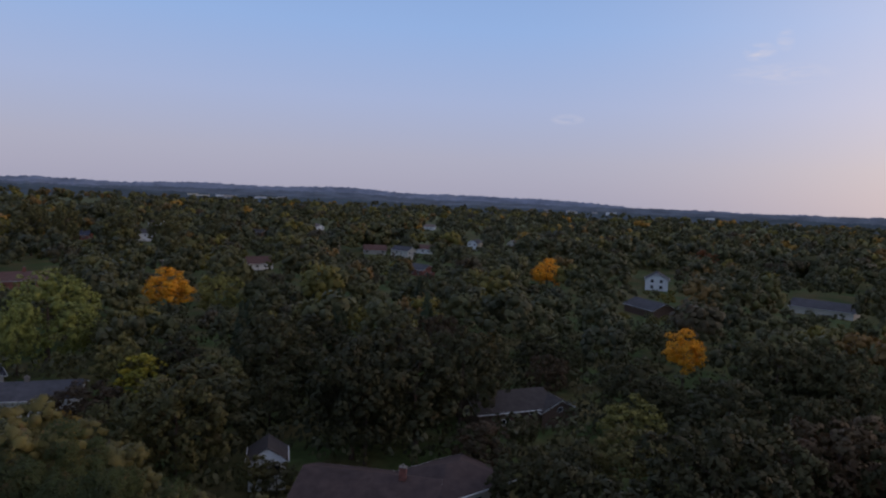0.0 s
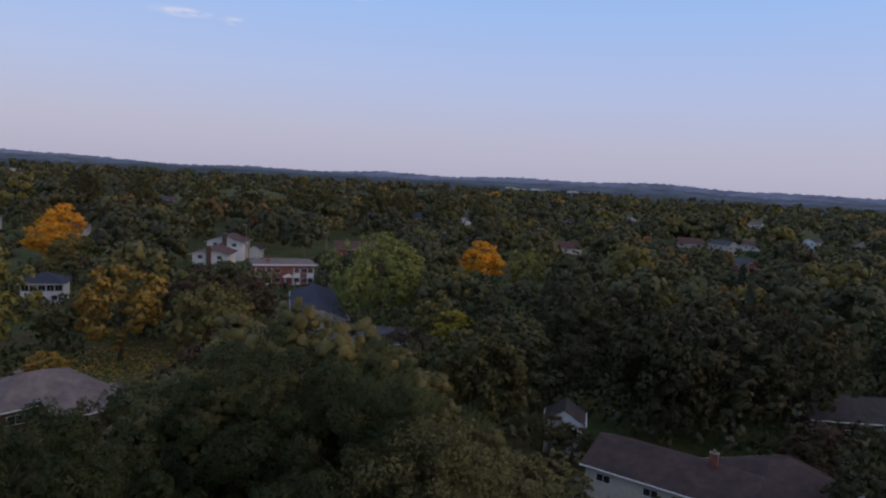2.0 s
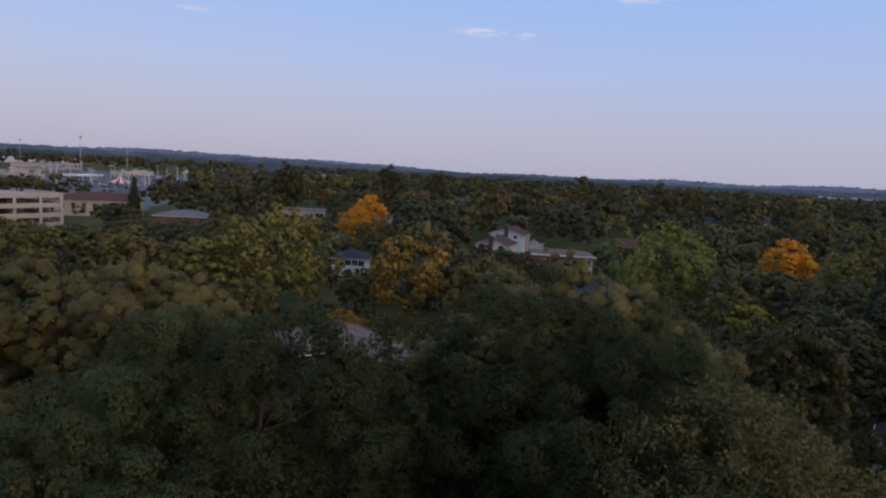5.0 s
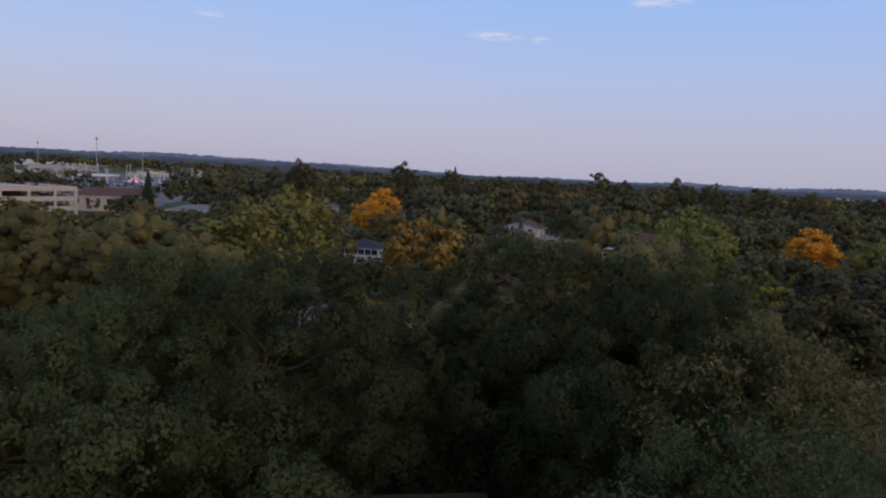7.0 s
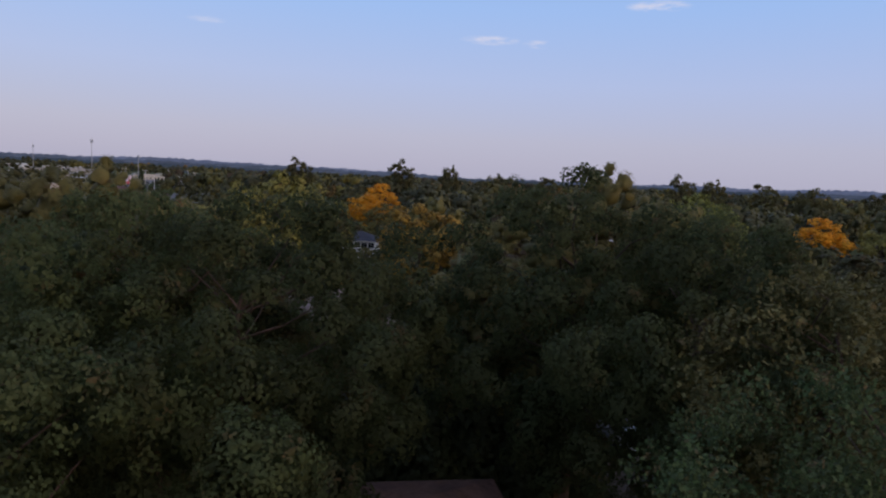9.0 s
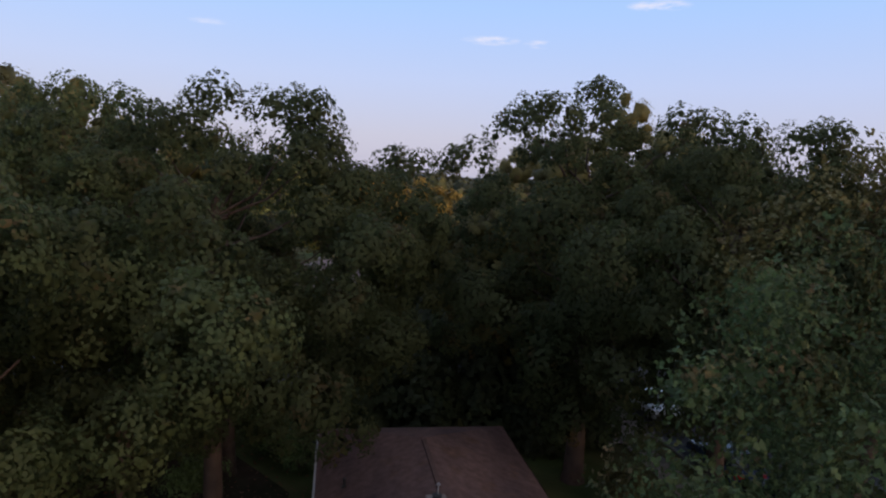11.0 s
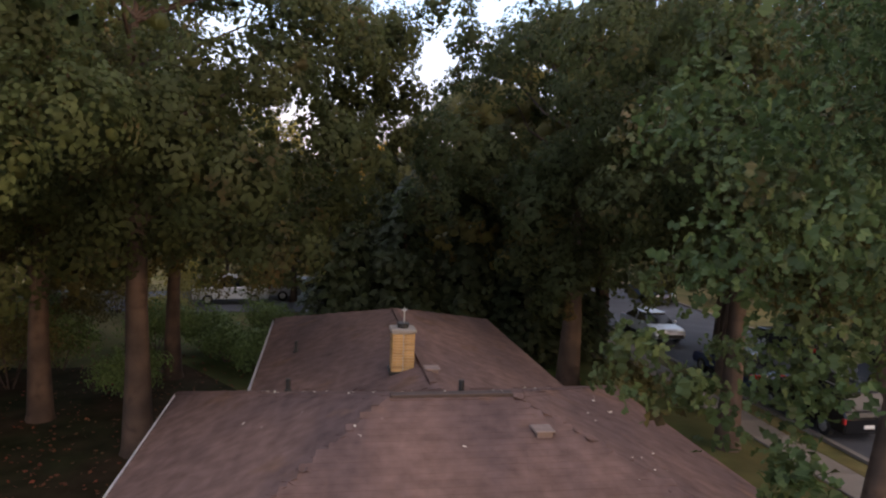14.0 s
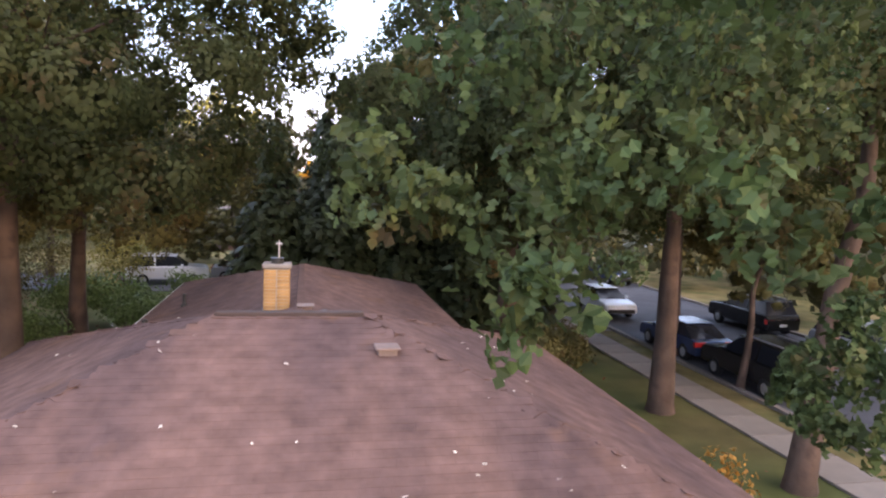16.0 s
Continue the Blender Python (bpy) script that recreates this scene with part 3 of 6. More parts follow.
strip("road", "grey-blue worn asphalt residential street", "road", 15.0, 24.0, -60, 62, -0.3, 0.02, ASPHALT)
strip("kerb", "concrete kerb along the near street edge", "kerb", 14.78, 15.0, -60, 62, -0.3, 0.14, CONCRETE)
strip("kerb", "concrete kerb along the far street edge", "kerb", 24.0, 24.22, -60, 62, -0.3, 0.14, CONCRETE)
strip("verge", "dry tan lawn across the street", "lawn", 24.22, 40.0, -40, 62, -0.3, 0.012, DRYGRASS)
strip("verge", "worn grass strip between kerb and pavement", "lawn", 13.95, 14.78, -40, 62, -0.3, 0.03, DRYGRASS)
walkway = thing("pavement", "pale concrete pavement slabs beside the street", "pavement", HOUSE, kind="structure")
slab_mesh = Solid().box(-0.7, 0.7, -0.745, 0.745, -0.12, 0.05).mesh("slab", 0.012)
slab_mesh.materials.append(CONCRETE)
for k in range(60):
    part("slab", slab_mesh, None, walkway, m=pose(13.2, -22 + k * 1.52, 0, 0, 0, 0))
strip("driveway", "grey concrete driveway beyond the house", "driveway", 7.5, 14.78, 19.5, 26.0, -0.1, 0.045, CONCRETE)
strip("road", "asphalt cross street behind the gardens", "road", -70, 15.0, 30.5, 37.5, -0.3, 0.015, ASPHALT)

strip("verge", "pale lawn across the back street", "lawn", -60, 12, 37.7, 52, -0.3, 0.02, DRYGRASS)

# Brown leafy soil, its tone deepened in place of the oaks' shade.
SOIL = material("leaf_strewn_soil", (0.046, 0.031, 0.021), 0.95, 0.35, 1.2, bump=0.6, bscale=9, spec=0.05, second=(0.028, 0.030, 0.015), sscale=0.25)
piece("bare_soil", Solid().prism([(-4.6, 9), (-4.4, 21), (-5.6, 31), (-9, 34.5), (-15, 33), (-24, 35), (-30, 28), (-28, 14), (-17, 7), (-9, 5)], -0.3, 0.012), SOIL, "leaf-strewn soil darkened for the shade of the oaks", "soil", kind="structure")

# ---- the house under the camera ----


def roof_frame(pts):
    """Origin at the eave, along-eave and up-slope directions of a roof face (eave edge first)."""
    a, b = Vector(pts[0]), Vector(pts[1])
    e = (b - a).normalized()
    n = e.cross(Vector(pts[2]) - a).normalized()
    return a, e, n.cross(e).normalized(), n


def inside(poly, x, y, grow=0.0):
    n = len(poly)
    for i in range(n):
        ax, ay = poly[i]
        bx, by = poly[(i + 1) % n]
        l = math.hypot(bx - ax, by - ay)
        if ((bx - ax) * (y - ay) - (by - ay) * (x - ax)) / l < -grow:
            return False
    return True


def shingle_places(pts, rng, wide=0.32, tall=0.14):
    a, e, s, n = roof_frame(pts)
    poly = [((Vector(p) - a).dot(e), (Vector(p) - a).dot(s)) for p in pts]
    xs, ys = [p[0] for p in poly], [p[1] for p in poly]
    out = []
    row = 0
    y = min(ys) + tall * 0.5
    while y < max(ys):
        x = min(xs) + wide * (0.5 if row % 2 else 0.0) + (row % 5) * 0.03
        while x < max(xs) + wide:
            if inside(poly, x, y, -0.02):
                p = a + e * x + s * y + n * 0.012
                lift = rng.uniform(0.012, 0.03)
                s2 = (s + n * -lift).normalized()
                n2 = e.cross(s2)
                out.append(Matrix(((e.x, s2.x, n2.x, p.x), (e.y, s2.y, n2.y, p.y), (e.z, s2.z, n2.z, p.z), (0, 0, 0, 1))))
            x += wide
        y += tall
        row += 1
    return out


def subject_house():
    root = thing("house", "low ranch house with brown hip roof and buff chimney", "house", HOUSE)
    ez, rz, R = 2.9, 4.7, 1.05
    ul, ur, vf, vb = -5.6, 5.75, -5.3, 6.0
    fz, fl, fr, fc, fe, fv = 4.13, -3.9, 4.3, 0.2, 14.8, 10.6
    t = 0.25
    for b in ((ul + .6, ur - .6, vf + .6, vf + .6 + t), (ul + .6, ul + .6 + t, vf + .6 + t, vb - .6), (ur - .6 - t, ur - .6, vf + .6 + t, vb - .6), (ul + .6 + t, fl + 0.5, vb - .6 - t, vb - .6), (fr - 0.5, ur - .6 - t, vb - .6 - t, vb - .6),
              (fl + 0.5, fl + 0.5 + t, vb - .6, fe - 0.6), (fr - 0.5 - t, fr - 0.5, vb - .6, fe - 0.6), (fl + 0.5 + t, fr - 0.5 - t, fe - 0.6 - t, fe - 0.6)):
        part("wall", Solid().box(*b, -0.3, 2.74), BRICK, root, "red brick wall")
    A, B, C, E = (ul, vf, ez), (ur, vf, ez), (ur, vb, ez), (ul, vb, ez)
    r0, r1 = (-R, 0, rz), (R, 0, rz)
    f0, f1 = (fc, 1.95, fz), (fc, fv, fz)
    faces = [[A, B, r1, r0], [B, C, r1], [C, E, r0, r1], [E, A, r0]]
    faces2 = [[(fr, 5.9, ez), (fr, fe, ez), f1, f0], [(fr, fe, ez), (fl, fe, ez), f1], [(fl, fe, ez), (fl, 5.9, ez), f0, f1]]
    for f in faces + faces2:
        roof = part("roof", Solid().slab(f, 0.16), UNDERLAY, root)
    # shingles
    rng = np.random.default_rng(5)
    tab = Solid().box(-0.1592, 0.1592, -0.075, 0.075, 0.0, 0.011).mesh("shingle")
    tab.materials.append(SHINGLE)
    roof = [o for o in root.children if o.name.startswith("roof")][0]
    tv = np.array([v.co for v in tab.vertices])
    tq = np.array([list(p.vertices) for p in tab.polygons])
    rest, near = [], 0
    for i, f in enumerate(faces + faces2):
        for m in shingle_places(f, rng):
            p = m.translation
            if i == 2 and fl + 0.2 < p.x < fr - 0.2 and p.z < fz - abs(p.x - fc) * 0.3 - 0.03:
                continue
            if i in (4, 6) and p.z < 4.68 - abs(p.y) * 0.3 and p.y < 6:
                continue
            if i == 0 and -2.1 < p.x < 2.9 and -4.6 < p.y < -2.0 and near < 300:
                part("shingle", tab, None, roof, m=m)
                near += 1
            else:
                rest.append(m)
    M = np.array([[list(r) for r in m] for m in rest])
    v = np.einsum("nij,kj->nki", M[:, :3, :3], tv) + M[:, None, :3, 3]
    q = (tq[None] + (np.arange(len(M)) * len(tv))[:, None, None]).reshape(-1, 4)
    me = mesh_np("shingles", v.reshape(-1, 3), q)
    me.shade_flat()
    sh = part("shingles", me, SHINGLE, roof)
    sh["kind"] = "stuff"
    # ridge and hip caps

    def caps(a, b, name="ridge_cap", step=0.3, w=0.17):
        a, b = Vector(a), Vector(b)
        d = (b - a).normalized()
        side = d.cross(Vector((0, 0, 1))).normalized()
        up = side.cross(d)
        n = int((b - a).length / step)
        for k in range(n):
            p = a + d * (k * step + 0.15)
            part(name, cap, None, root, m=Matrix(((side.x, d.x, up.x, p.x), (side.y, d.y, up.y, p.y), (side.z, d.z, up.z, p.z), (0, 0, 0, 1))))
    hw, hl = 0.14, 0.17
    cap = Solid()
    top = [(-hw, -hl, -0.005), (0, -hl, 0.026), (hw, -hl, -0.005), (-hw, hl, -0.02), (0, hl, 0.014), (hw, hl, -0.02)]
    cap.add(top + [(x, y, z - 0.012) for x, y, z in top], [(0, 1, 4, 3), (1, 2, 5, 4), (6, 9, 10, 7), (7, 10, 11, 8), (0, 6, 7, 1), (1, 7, 8, 2), (3, 4, 10, 9), (4, 5, 11, 10), (0, 3, 9, 6), (2, 8, 11, 5)])
    cap = cap.mesh("ridge_cap")
    cap.materials.append(SHINGLE)
    for a, b in ((A, r0), (B, r1), (C, r1), (E, r0), (f1, f0), ((fr, fe, ez), f1), ((fl, fe, ez), f1), ((-R, 0, rz), (R, 0, rz))):
        caps(a, b)
    part("ridge_vent", Solid().box(-1.05, 1.05, -0.09, 0.0, rz - 0.05, rz + 0.055).box(-1.05, 1.05, 0.0, 0.09, rz - 0.05, rz + 0.055), DARKBROWN, root, "dark strip vent along the ridge", bevel=0.01)
    part("ridge_vent", Solid().box(fc - 0.17, fc - 0.0, 2.5, 10.4, fz - 0.08, fz + 0.05), UNDERLAY, root, "dark strip vent along the ridge", bevel=0.01)
    # gutters
    g = 0.08
    for k, (a, b) in enumerate(((A, E), (B, C), (A, B), ((fl, 6.0, ez), (fl, fe, ez)), ((fr, 6.0, ez), (fr, fe, ez)), ((fl, fe, ez), (fr, fe, ez)))):
        a, b = Vector(a), Vector(b)
        out = (b - a).normalized().cross(Vector((0, 0, 1)))
        c = Vector((0.1, 8 if k > 2 else 0, ez))
        if out.dot(a - c) < 0:
            out = -out
        s = Solid()
        for o0, o1, z0, z1 in ((0.0, 0.012, -0.14, -0.02), (0.012, g, -0.14, -0.128), (g, g + 0.012, -0.14, -0.03)):
            p = [a + out * o0, b + out * o0, b + out * o1, a + out * o1]
            s.prism([(q.x, q.y) for q in p], ez + z0, ez + z1)
        part("gutter", s, TRIM if k in (0, 3) else BARK, root, "white metal gutter" if k in (0, 3) else "brown metal gutter")
    # chimney of single bricks
    cx, cy, cz, ct, w, d = -0.36, 4.15, 3.7, 4.86, 0.50, 0.46
    chim = part("chimney", Solid().box(cx - w / 2 + 0.02, cx + w / 2 - 0.02, cy - d / 2 + 0.02, cy + d / 2 - 0.02, cz, ct), MORTAR, root, "buff brick chimney with concrete cap")
    bl, bh = 0.19, 0.057
    bx = Solid().box(-0.117, 0.117, -0.03, 0.03, -bh / 2, bh / 2).mesh("brick", 0.004)
    by = Solid().box(-0.03, 0.03, -0.107, 0.107, -bh / 2, bh / 2).mesh("brick", 0.004)
    bx.materials.append(YBRICK)
    by.materials.append(YBRICK)
    n = int((ct - cz) / 0.067)
    for k in range(n):
        z = cz + 0.034 + k * 0.067
        off = 0.06 if k % 2 else -0.06
        for sgn in (-1, 1):
            for j in (-1, 1):
                part("brick", bx, None, chim, m=pose(cx + j * 0.127 + off * 0.06, cy + sgn * (d / 2 - 0.025), z))
                part("brick", by, None, chim, m=pose(cx + sgn * (w / 2 - 0.022), cy + j * 0.112 + off * 0.05, z))
    part("chimney_cap", Solid().box(cx - 0.29, cx + 0.29, cy - 0.27, cy + 0.27, ct, ct + 0.09), CONCRETE, root, "grey concrete chimney cap", bevel=0.02)
    part("flue", Solid().tube((cx, cy, ct + 0.09), (cx, cy, ct + 0.19), 0.13, 0.13, 14).tube((cx, cy, ct + 0.19), (cx, cy, ct + 0.20), 0.15, 0.15, 14), DARKMETAL, root, "dark clay flue")
    part("rod", Solid().tube((cx + 0.03, cy + 0.05, ct + 0.08), (cx + 0.03, cy + 0.05, ct + 0.55), 0.018, 0.014, 8).box(cx - 0.03, cx + 0.09, cy + 0.03, cy + 0.07, ct + 0.47, ct + 0.5), GREYMETAL, root, "thin metal rod")
    part("flashing", Solid().box(cx - 0.3, cx + 0.3, cy - 0.29, cy + 0.29, cz, 3.98), DARKMETAL, root, "dark metal flashing")
    # vents
    for x, y, z, h, r in ((0.53, 1.7, 4.1, 0.35, 0.055), (-2.9, 4.14, 3.4, 0.38, 0.055), (-2.9, 8.6, 3.15, 0.4, 0.05)):
        part("vent_pipe", Solid().tube((x, y, z), (x, y, z + h), r, r, 12).tube((x, y, z - 0.02), (x, y, z + 0.14), r + 0.07, r + 0.015, 12), DARKMETAL, root, "dark plumbing vent pipe")
    for x, y, z, mat in ((1.3, -0.95, 4.32, VENTPAINT), (0.22, 3.4, 4.08, VENTPAINT)):
        part("box_vent", Solid().box(x - 0.13, x + 0.13, y - 0.13, y + 0.13, z, z + 0.12).box(x - 0.17, x + 0.17, y - 0.17, y + 0.17, z + 0.12, z + 0.15), mat, root, "square metal roof vent", bevel=0.012)


subject_house()

# ---- other houses ----


def window(root, parent_m, w, h, mull=1, mat=None):
    win = part("window", Solid().box(-w / 2 + 0.05, w / 2 - 0.05, -0.02, 0.02, -h / 2 + 0.05, h / 2 - 0.05), GLASS, root, m=parent_m)
    fr = Solid().box(-w / 2, w / 2, -0.05, 0.03, -h / 2, -h / 2 + 0.07).box(-w / 2, w / 2, -0.05, 0.03, h / 2 - 0.07, h / 2)
    fr.box(-w / 2, -w / 2 + 0.07, -0.05, 0.03, -h / 2 + 0.07, h / 2 - 0.07).box(w / 2 - 0.07, w / 2, -0.05, 0.03, -h / 2 + 0.07, h / 2 - 0.07)
    for k in range(mull):
        x = -w / 2 + w * (k + 1) / (mull + 1)
        fr.box(x - 0.03, x + 0.03, -0.045, 0.02, -h / 2 + 0.07, h / 2 - 0.07)
    part("frame", fr, mat or TRIM, win)
    return win


def side_pose(side, L, W, s, z):
    """A place on a wall: side f (-y), b (+y), l (-x), r (+x); s along the wall."""
    if side == "f":
        return pose(s, -W / 2 - 0.015, z)
    if side == "b":
        return pose(s, W / 2 + 0.015, z, 0, 0, 180)
    if side == "l":
        return pose(-L / 2 - 0.015, s, z, 0, 0, -90)
    return pose(L / 2 + 0.015, s, z, 0, 0, 90)


def house(label, m, L, W, eave, rise, wall, roof, style="gable", over=0.5, windows=(), chimney=None, doors=(), name="house", category="house", gable_mat=None):
    root = thing(name, label, category, m)
    w = Solid().box(-L / 2, L / 2, -W / 2, W / 2, -0.4, eave)
    part("wall", w, wall, root)
    slabs = []
    o = over
    dz = rise / (W / 2) * o
    if style == "gable":
        for x0, x1 in ((-L / 2, -L / 2 + 0.2), (L / 2 - 0.2, L / 2)):
            g = Solid().add([(x0, -W / 2, eave), (x0, W / 2, eave), (x0, 0, eave + rise), (x1, -W / 2, eave), (x1, W / 2, eave), (x1, 0, eave + rise)], [(0, 2, 1), (3, 4, 5), (0, 1, 4, 3), (1, 2, 5, 4), (2, 0, 3, 5)])
            part("gable", g, gable_mat or wall, root)
        X = L / 2 + o
        slabs.append(Solid().slab([(-X, -W / 2 - o, eave - dz + 0.16), (X, -W / 2 - o, eave - dz + 0.16), (X, 0, eave + rise + 0.16), (-X, 0, eave + rise + 0.16)], 0.16))
        slabs.append(Solid().slab([(X, W / 2 + o, eave - dz + 0.16), (-X, W / 2 + o, eave - dz + 0.16), (-X, 0, eave + rise + 0.16), (X, 0, eave + rise + 0.16)], 0.16))
        for sx in (-X, X - 0.05):
            for sy in (-1, 1):
                tr = Solid().add([(sx, sy * (W / 2 + o), eave - dz - 0.08), (sx + 0.05, sy * (W / 2 + o), eave - dz - 0.08), (sx + 0.05, sy * (W / 2 + o), eave - dz + 0.13), (sx, sy * (W / 2 + o), eave - dz + 0.13),
                        (sx, 0, eave + rise - 0.08), (sx + 0.05, 0, eave + rise - 0.08), (sx + 0.05, 0, eave + rise + 0.13), (sx, 0, eave + rise + 0.13)],
                       [(0, 1, 2, 3), (4, 7, 6, 5), (0, 4, 5, 1), (1, 5, 6, 2), (2, 6, 7, 3), (3, 7, 4, 0)])
                part("bargeboard", tr, TRIM, root)
    elif style == "hip":
        X, Y = L / 2 + o, W / 2 + o
        h = L / 2 - W / 2
        e = eave + 0.16
        top = eave + rise + 0.16
        slabs.append(Solid().slab([(-X, -Y, e), (X, -Y, e), (h, 0, top), (-h, 0, top)], 0.16))
        slabs.append(Solid().slab([(X, Y, e), (-X, Y, e), (-h, 0, top), (h, 0, top)], 0.16))
        slabs.append(Solid().slab([(X, -Y, e), (X, Y, e), (h, 0, top)], 0.16))
        slabs.append(Solid().slab([(-X, Y, e), (-X, -Y, e), (-h, 0, top)], 0.16))
    else:
        slabs.append(Solid().box(-L / 2 - o, L / 2 + o, -W / 2 - o, W / 2 + o, eave + 0.002, eave + 0.3))
    for s in slabs:
        part("roof", s, roof, root)
    if style != "flat":
        e = eave - (dz if style == "gable" else 0)
        for sy in (-1, 1):
            y = sy * (W / 2 + o)
            gs = Solid().box(-L / 2 - o, L / 2 + o, min(y, y + sy * 0.1), max(y, y + sy * 0.1), e - 0.02, e + 0.12)
            part("gutter", gs, TRIM, root, "white gutter")
    for side, p, z, ww, hh, mu in windows:
        window(root, side_pose(side, L, W, p, z), ww, hh, mu)
    for side, p, dm in doors:
        dr = part("door", Solid().box(-0.5, 0.5, -0.03, 0.03, 0, 2.05), dm, root, m=side_pose(side, L, W, p, 0.1))
        part("door_handle", Solid().box(0.36, 0.4, -0.08, -0.03, 0.95, 1.1), DARKMETAL, dr)
    if chimney:
        x, y, ww, dd, z0, z1, cm = chimney
        ch = part("chimney", Solid().box(x - ww / 2, x + ww / 2, y - dd / 2, y + dd / 2, z0, z1), cm, root, bevel=0.01)
        part("chimney_cap", Solid().box(x - ww / 2 - 0.06, x + ww / 2 + 0.06, y - dd / 2 - 0.06, y + dd / 2 + 0.06, z1, z1 + 0.1).tube((x, y, z1 + 0.1), (x, y, z1 + 0.4), 0.14, 0.14, 10), CONCRETE, ch)
    return root


CLEAR = [(1.5, 24, 10.5), (1, 17, 11), (14, 30, 5)]       # x, y, radius kept free of planted trees
SIGHT = []                                                # x, y, z, half width seen from afar


TS, TY = 0.88, 4.1                                        # scale and shift of the town plan


def town(x, y, turn=0.0):
    return pose(x * TS, y * TS + TY, 0, 0, 0, turn) @ Matrix.Diagonal((TS, TS, TS, 1))


def town_clear(x, y, r):
    CLEAR.append((x * TS, y * TS + TY, r * TS))


def seen_from_above(x, y, r, z, half):
    town_clear(x, y, r)
    SIGHT.append((x * TS, y * TS + TY, z * TS, half * TS))


# brown-grey ranch beyond the oaks, with a side wing
house("ranch house with a weathered tan hip roof among oaks", town(-12.4, 81.5, 30), 13.5, 11, 2.8, 2.4, BROWNWALL, SHINGLE_TAN, "hip", 0.7, [("f", -4.4, 1.5, 2, 1.2, 1), ("f", 4, 1.5, 2, 1.2, 1), ("r", 0, 1.5, 1.4, 1.1, 1)], (-1.5, 0.6, 0.8, 0.6, 3.6, 5.4, CONCRETE), [("f", 0, TRIM)])
house("low garage wing with a tan gable roof", town(-6.6, 75.6, 30), 8.5, 7, 2.6, 1.5, BROWNWALL, SHINGLE_TAN, "gable", 0.5, [("r", 0, 1.4, 2.4, 1.0, 2)], name="garage", category="garage")
seen_from_above(-10, 79, 11, 2.4, 10)
seen_from_above(-6.0, 73.5, 5.5, 1.6, 5)
# two-storey cream house with a brown roof and brick chimney
house("two-storey cream house with brown roof and white gutters", town(51.3, 34.9, -60), 16, 10, 3.6, 1.7, CREAM, SHINGLE_BROWN, "gable", 0.5, [("f", -6, 2.5, 1.6, 0.9, 1), ("l", -1, 2.4, 1.4, 1.0, 1), ("f", -1, 2.5, 1.6, 0.9, 1), ("f", 4, 2.5, 1.6, 0.9, 1)], (3.8, -0.6, 0.8, 0.6, 4.1, 6.7, BRICK))
house("attached cream wing with a brown hip roof", town(59.2, 29.0, -12), 11, 9, 4.2, 1.75, CREAM, SHINGLE_BROWN, "hip", 0.5, [("f", 0, 3.0, 1.6, 1.0, 1)])
seen_from_above(53, 33, 11, 4.0, 8)
house("small white house half hidden behind branches", town(48.5, 51, 52), 4.6, 4.6, 4.0, 1.5, WHITE, SHINGLE_DARK, "gable", 0.3, [("l", 0.9, 2.7, 1.1, 1.1, 1), ("l", -1.2, 2.7, 0.9, 1.3, 0)])
seen_from_above(48.5, 51, 5, 3.4, 2.0)
house("dark brown house with a shadowed gable roof", town(92, 43, -28), 14, 9, 3.4, 1.9, BROWNWALL, SHINGLE_DARK, "gable", 0.7, [("f", 3, 2.6, 1.0, 0.8, 0), ("l", 0, 2.2, 1.6, 1.0, 1), ("f", -2, 1.4, 1.6, 1.0, 1)])
house("attached brown cross wing with tan stone base", town(98, 37.5, 62), 7, 7, 3.0, 1.7, BROWNWALL, SHINGLE_DARK, "gable", 0.6, [("l", 0, 3.0, 1.0, 0.8, 0)])
seen_from_above(94, 41, 8, 3.6, 4)
# long slate-blue roof and grey roof seen past the near oak
house("long low building with a slate-blue gable roof", town(38.0, 134, 78), 32, 11, 2.3, 1.9, BEIGE, SHINGLE_BLUE, "gable", 0.5, [("l", -3, 1.4, 1.5, 1.1, 1)])
house("white ranch house with a dark grey gable roof", town(39.5, 102, -32), 14, 10, 2.8, 1.6, WHITE, SHINGLE_GREY, "gable", 0.5, [("f", -4, 1.6, 1.5, 1.1, 1), ("f", 0, 1.6, 1.5, 1.1, 1), ("f", 4, 1.6, 1.5, 1.1, 1)], (-1, 0, 0.7, 0.6, 4.0, 5.2, CONCRETE))
seen_from_above(39, 102, 8, 3.0, 5)
seen_from_above(38, 134, 12, 3.0, 3)
# two-storey apartment block: brick piers, white panels
apt = house("two-storey brick apartment block with white wall panels", town(38.8, 177, -3), 16.5, 10, 6.1, 1.0, BRICK, SHINGLE_TAN, "hip", 0.7, [("f", x, z, 1.5, 1.3, 1) for x in (-7.2, -4.4, -2.0, 3.4, 5.6, 7.2) for z in (1.6, 4.3)], (-4.6, -3.6, 1.0, 0.7, 5.6, 7.6, BRICK), name="apartment_building", category="building")
for x in (-7.2, -4.4, 3.4, 7.2):
    for x0, x1, z0, z1 in ((-0.95, 0.95, 0.3, 0.9), (-0.95, 0.95, 2.3, 3.6), (-0.95, -0.76, 0.9, 2.3), (0.76, 0.95, 0.9, 2.3), (-0.95, -0.76, 3.6, 5.0), (0.76, 0.95, 3.6, 5.0)):
        part("panel", Solid().box(x + x0, x + x1, -5.07, -5.003, z0, z1), WHITE, apt, "white wall panel")
